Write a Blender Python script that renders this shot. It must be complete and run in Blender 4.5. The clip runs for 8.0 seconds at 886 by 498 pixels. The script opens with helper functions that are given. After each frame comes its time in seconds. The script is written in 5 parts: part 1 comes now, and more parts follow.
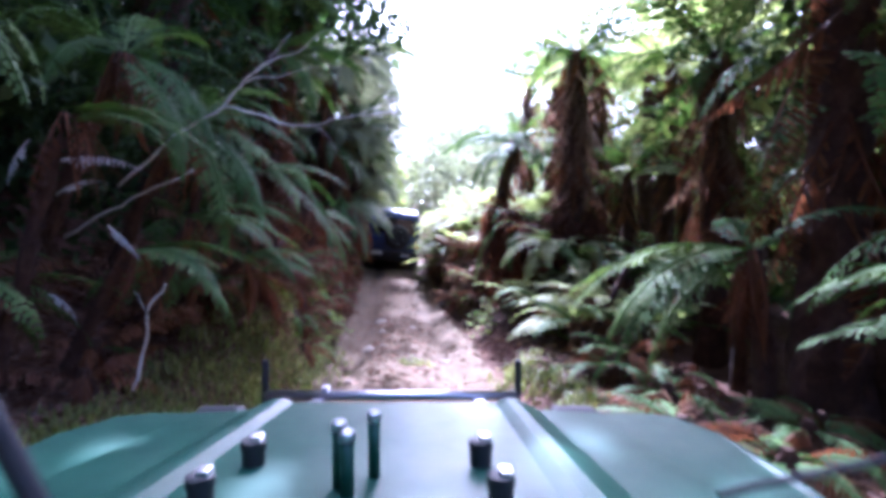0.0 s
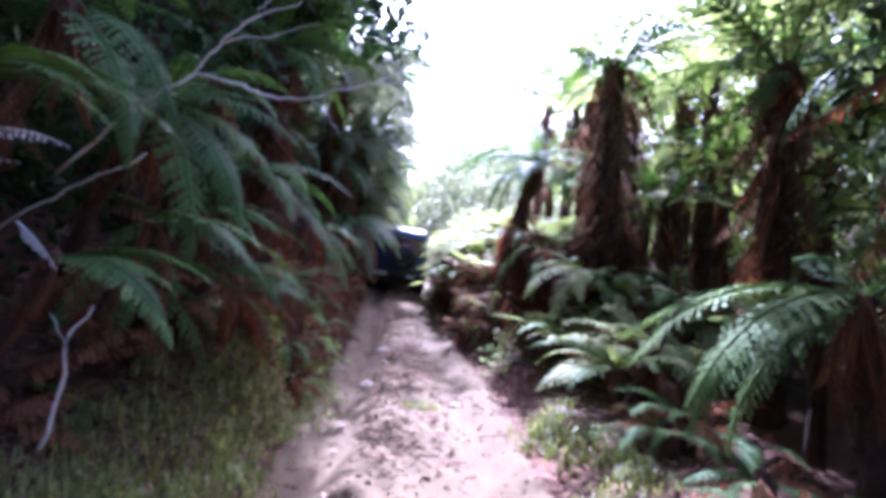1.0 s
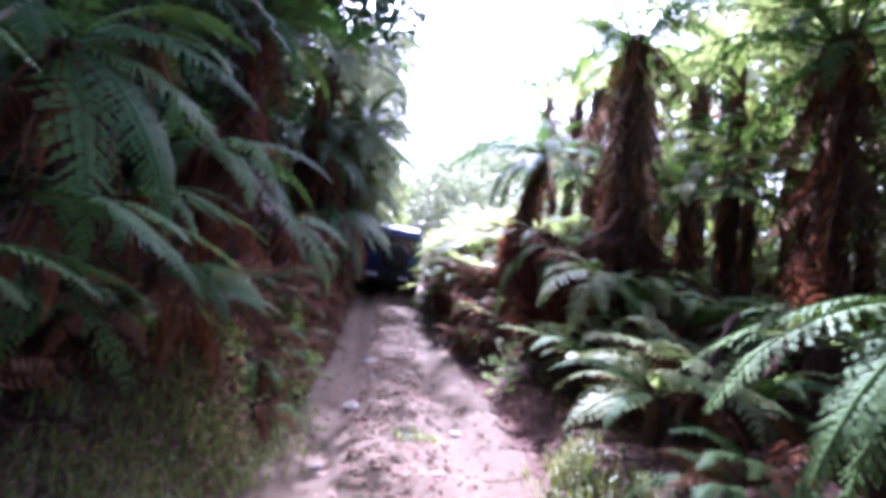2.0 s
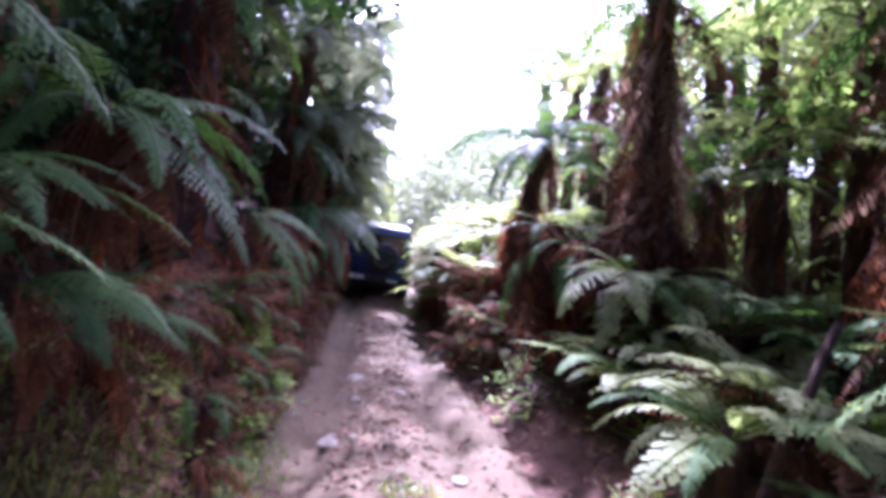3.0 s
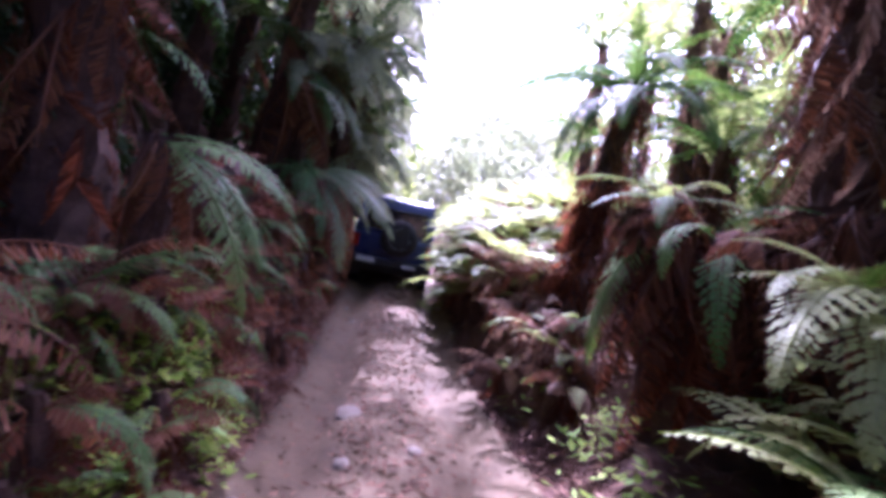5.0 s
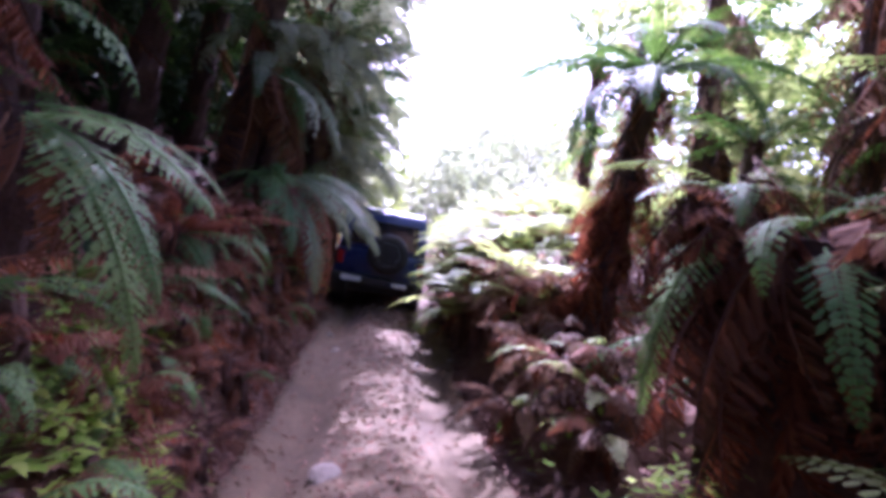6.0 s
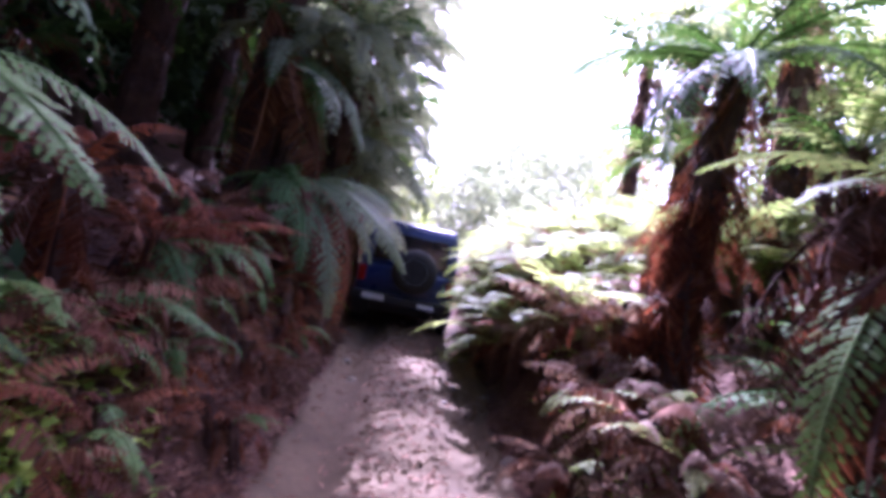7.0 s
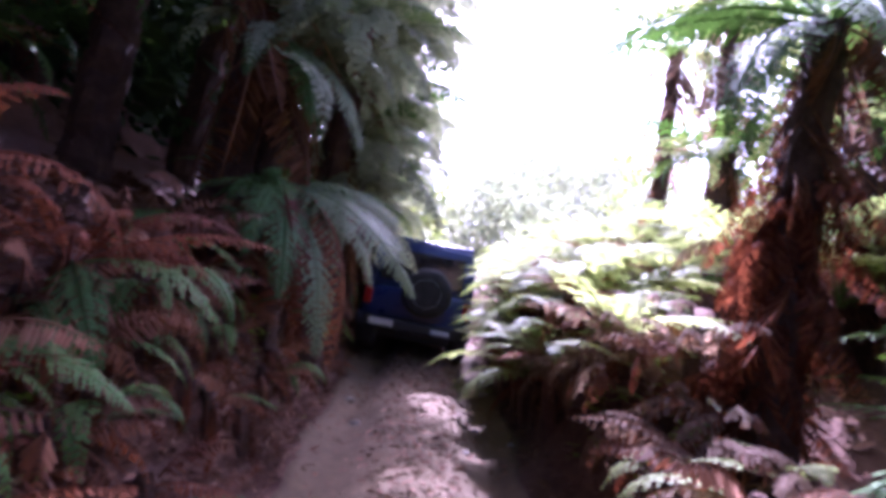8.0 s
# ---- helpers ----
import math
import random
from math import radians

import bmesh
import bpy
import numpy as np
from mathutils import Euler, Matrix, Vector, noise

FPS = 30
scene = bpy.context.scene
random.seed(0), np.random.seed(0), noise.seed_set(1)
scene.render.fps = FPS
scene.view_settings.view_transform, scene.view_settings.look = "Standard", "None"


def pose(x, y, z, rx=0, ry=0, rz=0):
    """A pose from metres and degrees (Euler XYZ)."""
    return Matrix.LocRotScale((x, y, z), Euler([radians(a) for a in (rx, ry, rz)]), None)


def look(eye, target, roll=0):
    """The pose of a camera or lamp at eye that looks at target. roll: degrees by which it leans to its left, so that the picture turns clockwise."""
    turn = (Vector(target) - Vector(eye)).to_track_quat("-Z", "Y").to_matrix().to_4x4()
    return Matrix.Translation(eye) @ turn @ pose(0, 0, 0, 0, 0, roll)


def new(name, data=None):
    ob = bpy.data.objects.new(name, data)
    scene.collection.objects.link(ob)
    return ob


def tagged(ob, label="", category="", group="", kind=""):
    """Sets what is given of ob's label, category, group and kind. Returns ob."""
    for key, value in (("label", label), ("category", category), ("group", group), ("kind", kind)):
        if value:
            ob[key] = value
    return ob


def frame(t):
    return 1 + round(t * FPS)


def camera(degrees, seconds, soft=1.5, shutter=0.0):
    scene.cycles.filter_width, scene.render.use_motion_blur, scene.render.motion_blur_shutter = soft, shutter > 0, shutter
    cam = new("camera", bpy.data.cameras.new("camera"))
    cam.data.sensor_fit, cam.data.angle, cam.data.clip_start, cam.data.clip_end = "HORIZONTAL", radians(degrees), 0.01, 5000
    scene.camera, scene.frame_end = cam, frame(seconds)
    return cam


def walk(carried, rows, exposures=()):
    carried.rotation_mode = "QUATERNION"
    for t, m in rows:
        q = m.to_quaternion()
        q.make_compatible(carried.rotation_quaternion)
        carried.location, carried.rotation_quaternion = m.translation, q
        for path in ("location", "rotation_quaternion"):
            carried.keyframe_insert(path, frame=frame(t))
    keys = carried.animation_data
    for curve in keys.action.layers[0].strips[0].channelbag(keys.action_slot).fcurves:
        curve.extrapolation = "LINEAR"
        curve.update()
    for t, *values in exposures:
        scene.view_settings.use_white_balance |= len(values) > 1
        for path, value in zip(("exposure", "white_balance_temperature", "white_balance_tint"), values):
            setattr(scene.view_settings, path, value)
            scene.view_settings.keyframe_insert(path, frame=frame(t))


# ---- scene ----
cam = camera(77.6, 8.0, soft=4.6, shutter=0.4)
METRES, EYE, TILT, LEAN, TURN = 8.0, 1.5, -1.0, 0.0, 0.0
ROWS = [
    (0.0, 0.0, 0.0, 0.0, -0.0, 0.0, 0.0),
    (0.5, -0.014, 0.0643, 0.0015, 0.56, 0.34, -3.16),
    (1.0, -0.0175, 0.1163, 0.0023, 0.32, 2.3, -2.88),
    (1.5, -0.0215, 0.1717, 0.0034, -0.1, 2.37, -3.31),
    (3.0, -0.0327, 0.3706, 0.0072, -1.57, 2.45, -2.33),
    (3.5, -0.0339, 0.4382, 0.0082, -1.53, 2.12, -1.72),
    (4.0, -0.0439, 0.516, 0.0075, -0.91, 0.58, -4.21),
    (4.5, -0.054, 0.5897, 0.0113, 0.23, 0.62, -6.38),
    (6.0, -0.0584, 0.7736, 0.0116, -0.75, 2.49, -4.31),
    (6.5, -0.0634, 0.8232, 0.0119, 0.0, 4.15, -5.53),
    (7.0, -0.0703, 0.8812, 0.0165, 1.81, 4.07, -6.02),
    (7.5, -0.0734, 0.9372, 0.0213, 2.53, 4.8, -5.13),
    (8.0, -0.0789, 0.9946, 0.0228, 3.21, 5.89, -4.88),
]
walk(cam, [(t, pose(0, 0, EYE, TILT, LEAN, TURN) @ pose(METRES * x, METRES * y, METRES * z, 90 + pitch, roll, yaw)) for t, x, y, z, yaw, pitch, roll in ROWS],
     exposures=[(0.0, 3.0, 4700, 38), (1.5, 2.95, 4680, 40), (3.0, 2.95, 4800, 48), (4.5, 3.0, 4880, 56), (8.0, 3.03, 4900, 59)])

# ---- world and sun ----
SUN_AZ, SUN_EL = radians(0.5), radians(50)      # azimuth clockwise from +y
world = bpy.data.worlds.new("world")
scene.world = world
world.use_nodes = True
wn = world.node_tree.nodes
sky = wn.new("ShaderNodeTexSky")
sky.sky_type, sky.sun_disc = "NISHITA", False
sky.sun_elevation, sky.sun_rotation = SUN_EL, SUN_AZ
sky.air_density, sky.dust_density, sky.ozone_density = 0.7, 7.0, 1.0
wn["Background"].inputs[1].default_value = 0.15
world.node_tree.links.new(sky.outputs[0], wn["Background"].inputs[0])
lamp = bpy.data.lights.new("sun", "SUN")
lamp.energy, lamp.angle, lamp.color = 4.5, radians(0.6), (1.0, 0.95, 0.87)
sun = new("sun", lamp)
sun_dir = Vector((math.sin(SUN_AZ) * math.cos(SUN_EL), math.cos(SUN_AZ) * math.cos(SUN_EL), math.sin(SUN_EL)))
sun.matrix_world = look(sun_dir * 60, (0, 0, 0))


# ---- materials ----
def ramp(nt, stops, fac):
    r = nt.nodes.new("ShaderNodeValToRGB")
    els = r.color_ramp.elements
    while len(els) < len(stops):
        els.new(0.5)
    for e, (p, c) in zip(els, stops):
        e.position, e.color = p, (*c, 1)
    nt.links.new(fac, r.inputs[0])
    return r.outputs[0]


def noise_tex(nt, scale, detail=6, rough=0.6, coord="Object"):
    tc = nt.nodes.new("ShaderNodeTexCoord")
    n = nt.nodes.new("ShaderNodeTexNoise")
    n.inputs["Scale"].default_value, n.inputs["Detail"].default_value, n.inputs["Roughness"].default_value = scale, detail, rough
    nt.links.new(tc.outputs[coord], n.inputs["Vector"])
    return n.outputs["Fac"]


def math_node(nt, op, a, b):
    m = nt.nodes.new("ShaderNodeMath")
    m.operation = op
    for k, v in enumerate((a, b)):
        if isinstance(v, (int, float)):
            m.inputs[k].default_value = v
        else:
            nt.links.new(v, m.inputs[k])
    return m.outputs[0]


def mixed(nt, fac, a, b, mode="MIX"):
    m = nt.nodes.new("ShaderNodeMix")
    m.data_type, m.blend_type = "RGBA", mode
    for k, v in ((0, fac), (6, a), (7, b)):
        if isinstance(v, (int, float)):
            m.inputs[k].default_value = v
        elif isinstance(v, tuple):
            m.inputs[k].default_value = (*v, 1)
        else:
            nt.links.new(v, m.inputs[k])
    return m.outputs[2]


def material(name, rough=0.6, metal=0.0, spec=0.5):
    m = bpy.data.materials.new(name)
    m.use_nodes = True
    b = m.node_tree.nodes["Principled BSDF"]
    b.inputs["Roughness"].default_value, b.inputs["Metallic"].default_value = rough, metal
    b.inputs["Specular IOR Level"].default_value = spec
    return m, m.node_tree, b


def bump(nt, b, height, strength=0.5, dist=0.02):
    n = nt.nodes.new("ShaderNodeBump")
    n.inputs["Strength"].default_value, n.inputs["Distance"].default_value = strength, dist
    nt.links.new(height, n.inputs["Height"])
    nt.links.new(n.outputs[0], b.inputs["Normal"])


def leaf_material(name, stops, rough=0.42, through_share=0.35, spec=0.5, tint=(0.9, 1.0, 0.45), isle=False):
    m, nt, b = material(name, rough, spec=spec)
    if isle:
        rnd = nt.nodes.new("ShaderNodeNewGeometry").outputs["Random Per Island"]
    else:
        rnd = nt.nodes.new("ShaderNodeObjectInfo").outputs["Random"]
    f = math_node(nt, "ADD", math_node(nt, "MULTIPLY", rnd, 0.65), math_node(nt, "MULTIPLY", noise_tex(nt, 5.0, 5), 0.45))
    f = math_node(nt, "SUBTRACT", f, 0.05)
    col = ramp(nt, stops, f)
    nt.links.new(col, b.inputs["Base Color"])
    tr = nt.nodes.new("ShaderNodeBsdfTranslucent")
    nt.links.new(mixed(nt, 1.0, col, tint, "MULTIPLY"), tr.inputs[0])
    mx = nt.nodes.new("ShaderNodeMixShader")
    mx.inputs[0].default_value = through_share
    nt.links.new(b.outputs[0], mx.inputs[1])
    nt.links.new(tr.outputs[0], mx.inputs[2])
    nt.links.new(mx.outputs[0], nt.nodes["Material Output"].inputs[0])
    return m


GREEN = leaf_material("fern_green", [(0.0, (0.036, 0.076, 0.022)), (0.45, (0.074, 0.138, 0.038)), (0.8, (0.128, 0.196, 0.058)), (1.0, (0.21, 0.26, 0.10))], rough=0.58, spec=0.12)
# Light green lifted towards white; sun glare on the heap sits in it.
LIGHT = leaf_material("fern_light_green_sunlit", [(0.0, (0.15, 0.18, 0.065)), (0.5, (0.27, 0.30, 0.12)), (1.0, (0.45, 0.45, 0.23))], rough=0.55, spec=0.2, through_share=0.6, tint=(0.92, 1.0, 0.66))
FRESH = leaf_material("fern_fresh_green", [(0.0, (0.048, 0.092, 0.022)), (0.5, (0.088, 0.15, 0.036)), (1.0, (0.155, 0.215, 0.066))], rough=0.62, spec=0.12, through_share=0.42, tint=(0.95, 1.0, 0.4))
# Silvery undersides, paled further for the backlit glare on the hanging curtain.
PALE = leaf_material("fern_silvery_glare", [(0.0, (0.14, 0.165, 0.09)), (0.5, (0.27, 0.30, 0.175)), (1.0, (0.46, 0.47, 0.31))], rough=0.6, spec=0.12, through_share=0.6, tint=(1.0, 1.0, 0.8))
SAGE = leaf_material("fern_sage", [(0.0, (0.075, 0.115, 0.045)), (0.5, (0.14, 0.185, 0.080)), (1.0, (0.26, 0.29, 0.16))], rough=0.55, spec=0.18, through_share=0.4, tint=(0.95, 1.0, 0.6))
DEAD = leaf_material("fern_dead", [(0.0, (0.055, 0.026, 0.016)), (0.4, (0.13, 0.055, 0.028)), (0.75, (0.22, 0.095, 0.045)), (1.0, (0.32, 0.20, 0.11))], rough=0.75, through_share=0.32, spec=0.2, tint=(1.0, 0.8, 0.6))
THATCH = leaf_material("fern_thatch", [(0.0, (0.085, 0.055, 0.038)), (0.4, (0.19, 0.125, 0.088)), (0.75, (0.30, 0.22, 0.16)), (1.0, (0.44, 0.35, 0.27))], rough=0.8, through_share=0.55, spec=0.15, tint=(1.0, 0.85, 0.7))
# Reddish-brown dead fern, darkened so the mound's shade is in it.
UMBER = leaf_material("fern_umber_shaded", [(0.0, (0.024, 0.012, 0.008)), (0.45, (0.062, 0.026, 0.015)), (0.8, (0.115, 0.052, 0.030)), (1.0, (0.20, 0.12, 0.075))], rough=0.8, through_share=0.15, spec=0.15, tint=(1.0, 0.75, 0.5))
RUST = leaf_material("fern_rust", [(0.0, (0.055, 0.019, 0.011)), (0.45, (0.125, 0.042, 0.022)), (0.8, (0.225, 0.084, 0.042)), (1.0, (0.34, 0.175, 0.10))], rough=0.75, through_share=0.52, spec=0.15, tint=(1.0, 0.78, 0.55))
BLEACH = leaf_material("fern_bleached", [(0.0, (0.40, 0.38, 0.35)), (0.5, (0.60, 0.58, 0.55)), (1.0, (0.75, 0.73, 0.70))], rough=0.8, through_share=0.25, spec=0.15, tint=(1.0, 1.0, 1.0))
WOODS = leaf_material("woodland_leaves", [(0.0, (0.08, 0.115, 0.03)), (0.5, (0.19, 0.23, 0.065)), (1.0, (0.36, 0.36, 0.13))], through_share=0.58, tint=(0.92, 1.0, 0.64), isle=True)
# Paled leaf colour; the haze over far trees is mixed into it.
WOODS_HAZED = leaf_material("haze_paled_leaves", [(0.0, (0.11, 0.14, 0.075)), (0.5, (0.20, 0.23, 0.13)), (1.0, (0.34, 0.36, 0.22))], through_share=0.55, tint=(1.0, 1.0, 0.8), isle=True)
# Leaf colour cut down to carry the deep shade of hillside and canopy.
WOODS_SHADED = leaf_material("shade_toned_leaves", [(0.0, (0.022, 0.038, 0.015)), (0.5, (0.036, 0.060, 0.022)), (1.0, (0.066, 0.098, 0.034))], rough=0.7, spec=0.08, through_share=0.15, isle=True)
GRASS = leaf_material("grass_blades", [(0.0, (0.09, 0.12, 0.025)), (0.5, (0.19, 0.22, 0.05)), (0.85, (0.32, 0.30, 0.09)), (1.0, (0.42, 0.35, 0.16))], rough=0.5, isle=True)
LITTER = leaf_material("leaf_litter", [(0.0, (0.05, 0.024, 0.016)), (0.45, (0.14, 0.065, 0.040)), (0.8, (0.25, 0.14, 0.09)), (1.0, (0.34, 0.25, 0.18))], rough=0.75, spec=0.15, through_share=0.1, isle=True)
HERB = leaf_material("herb_leaves", [(0.0, (0.08, 0.15, 0.02)), (0.5, (0.18, 0.26, 0.03)), (1.0, (0.30, 0.33, 0.05))], rough=0.62, spec=0.15, through_share=0.4, isle=True)


def island_copy(mat):
    """The same leaf material, varied from leaflet to leaflet instead of from frond to frond."""
    m = mat.copy()
    nt = m.node_tree
    old = next(n for n in nt.nodes if n.bl_idname == "ShaderNodeObjectInfo")
    geo = nt.nodes.new("ShaderNodeNewGeometry")
    for link in list(nt.links):
        if link.from_node == old:
            nt.links.new(geo.outputs["Random Per Island"], link.to_socket)
    nt.nodes.remove(old)
    return m


IN_SKIRT = {m: island_copy(m) for m in (DEAD, THATCH, UMBER, RUST, GREEN, PALE, SAGE)}


def rough_material(name, stops, scale, rough, bump_d, bump_scale, spec=0.3):
    m, nt, b = material(name, rough, spec=spec)
    big, fine = noise_tex(nt, scale, 5), noise_tex(nt, scale * 9, 8, 0.7)
    f = math_node(nt, "ADD", math_node(nt, "MULTIPLY", big, 0.6), math_node(nt, "MULTIPLY", fine, 0.4))
    nt.links.new(ramp(nt, stops, f), b.inputs["Base Color"])
    bump(nt, b, noise_tex(nt, bump_scale, 8, 0.7), 0.8, bump_d)
    return m


TRACK = rough_material("track_earth", [(0.30, (0.046, 0.030, 0.015)), (0.44, (0.076, 0.050, 0.025)), (0.55, (0.098, 0.066, 0.034)), (0.66, (0.125, 0.086, 0.046)), (0.80, (0.17, 0.124, 0.072))], 1.6, 0.95, 0.012, 9)
FLOOR = rough_material("forest_floor", [(0.3, (0.035, 0.019, 0.013)), (0.5, (0.095, 0.045, 0.028)), (0.68, (0.17, 0.085, 0.052)), (0.8, (0.11, 0.10, 0.04))], 1.1, 0.95, 0.06, 11)
BARK = rough_material("fibrous_trunk", [(0.3, (0.022, 0.012, 0.009)), (0.5, (0.068, 0.034, 0.022)), (0.7, (0.14, 0.075, 0.046))], 6, 0.95, 0.04, 30)
DEADWOOD = rough_material("bleached_wood", [(0.3, (0.36, 0.32, 0.27)), (0.5, (0.64, 0.60, 0.54)), (0.75, (0.78, 0.74, 0.69))], 9, 0.8, 0.006, 60)
TWIG = rough_material("dry_twig", [(0.3, (0.08, 0.06, 0.045)), (0.6, (0.19, 0.155, 0.125)), (0.8, (0.34, 0.29, 0.25))], 9, 0.85, 0.004, 60)
STONE = rough_material("pale_stone", [(0.3, (0.15, 0.118, 0.09)), (0.6, (0.23, 0.19, 0.15)), (0.8, (0.32, 0.27, 0.22))], 7, 0.85, 0.01, 40)


# ---- builders ----
def mesh_of(name, verts, faces, mat, smooth=False):
    me = bpy.data.meshes.new(name)
    me.from_pydata([tuple(v) for v in verts], [], faces)
    me.materials.append(mat)
    if smooth:
        me.polygons.foreach_set("use_smooth", [True] * len(me.polygons))
    me.update()
    return me


def thing(name, data, label, category, group="", kind="", m=None):
    ob = new(name, data)
    if m is not None:
        ob.matrix_basis = m
    return tagged(ob, label, category, group, kind)


def child(name, data, parent, m=None, label=""):
    ob = new(name, data)
    ob.parent = parent
    if m is not None:
        ob.matrix_basis = m
    return tagged(ob, label)


def part(name, bm, mat, parent, label="", smooth=False):
    me = bpy.data.meshes.new(name)
    bm.to_mesh(me)
    bm.free()
    me.materials.append(mat)
    if smooth:
        me.polygons.foreach_set("use_smooth", [True] * len(me.polygons))
    return child(name, me, parent, None, label)


def tube(points, radii, sides=7, wob=0.0, rnd=None):
    """Vertices and faces of a tube along points."""
    verts, faces = [], []
    pts = [Vector(p) for p in points]
    for i, p in enumerate(pts):
        d = (pts[min(i + 1, len(pts) - 1)] - pts[max(i - 1, 0)]).normalized()
        a = d.orthogonal().normalized() if abs(d.z) > 0.9 else d.cross(Vector((0, 0, 1))).normalized()
        b = d.cross(a)
        for k in range(sides):
            t = 2 * math.pi * k / sides
            r = radii[i] * (1 + (rnd.uniform(-wob, wob) if rnd else 0))
            verts.append(p + (a * math.cos(t) + b * math.sin(t)) * r)
    for i in range(len(pts) - 1):
        for k in range(sides):
            j, q = i * sides + k, i * sides + (k + 1) % sides
            faces.append((j, q, q + sides, j + sides))
    faces.append(tuple(range(sides))[::-1])
    faces.append(tuple(range(len(verts) - sides, len(verts))))
    return verts, faces


CHORD, FLAT = {}, {}


def frond_data(name, mat, a0, a1, pairs, teeth, width, seed, curl=0.0, gaps=0.0, bend=0.12, droop=0.18, stalk=0.10, lobe=0.66, rib=0.009, fwd=0, bow=1.25):
    """One fern frond, a metre long, from the origin along +x: an arching midrib with toothed leaflets on both sides."""
    rnd = random.Random(seed)
    n = 14
    side_bend = rnd.uniform(-bend, bend)
    pts, tan, p = [], [], Vector((0, 0, 0))
    for i in range(n + 1):
        s = i / n
        a = radians(a0 + (a1 - a0) * s ** bow)
        d = Vector((math.cos(a), side_bend * s * 2, math.sin(a))).normalized()
        pts.append(p.copy())
        tan.append(d)
        p = p + d / n
    verts, faces = tube(pts, [rib * (1 - 0.85 * i / n) + 0.0012 for i in range(n + 1)], 3)

    def at(s):
        f = min(s * n, n - 1e-6)
        i = int(f)
        return pts[i].lerp(pts[i + 1], f - i), tan[i].lerp(tan[i + 1], f - i).normalized()
    for k in range(pairs):
        s = stalk + (0.985 - stalk) * (k + 0.5) / pairs
        c, d = at(s)
        w = width * min(1, (s - stalk + 0.03) / 0.24) ** 0.65 * (1.02 - s) ** 0.72 * 1.35
        for sgn in (-1, 1):
            if rnd.random() < gaps:
                continue
            side = (Vector((0, 1, 0)) - d * d.y).normalized() * sgn
            up = d.cross(side).normalized() * sgn
            f = radians(rnd.uniform(12, 32) + 22 * s + fwd)
            out = (side * math.cos(f) + d * math.sin(f) + up * (rnd.uniform(-0.10, 0.10) - curl * 0.3)).normalized()
            l = w * rnd.uniform(0.88, 1.08)
            across = out.cross(up).normalized() * sgn
            mid = []
            for j in range(teeth + 1):
                u = j / teeth
                mid.append(c + out * (l * u) - up * (l * (droop + curl * rnd.uniform(0.4, 1.4)) * u * u) + across * (0.08 * l * u * u))
            seg = (0.985 - stalk) / pairs
            base = len(verts)
            verts.extend(mid)
            for j in range(teeth):
                u = (j + 0.5) / teeth
                h = min(seg * lobe, 0.2 * l + 0.004) * (1 - u) ** 0.4
                m, e = mid[j].lerp(mid[j + 1], 0.40), mid[j].lerp(mid[j + 1], 0.95)
                for q in (-1, 1):
                    t = len(verts)
                    off = across * (q * h) - up * (0.15 * h + curl * h * 0.5)
                    verts.extend((m + off, e + off * 0.92))
                    faces.append((base + j, base + j + 1, t + 1, t) if q > 0 else (base + j + 1, base + j, t, t + 1))
    me = mesh_of(name, verts, faces, mat)
    CHORD[me] = pts[-1]
    FLAT[me] = np.array([tuple(v) for v in verts]), faces
    return me


def frond_set(mat, name, pairs, teeth, width, arcs, seed, **kw):
    return [frond_data(name, mat, a0, a1, pairs, teeth, width, seed + i, **kw) for i, (a0, a1) in enumerate(arcs)]


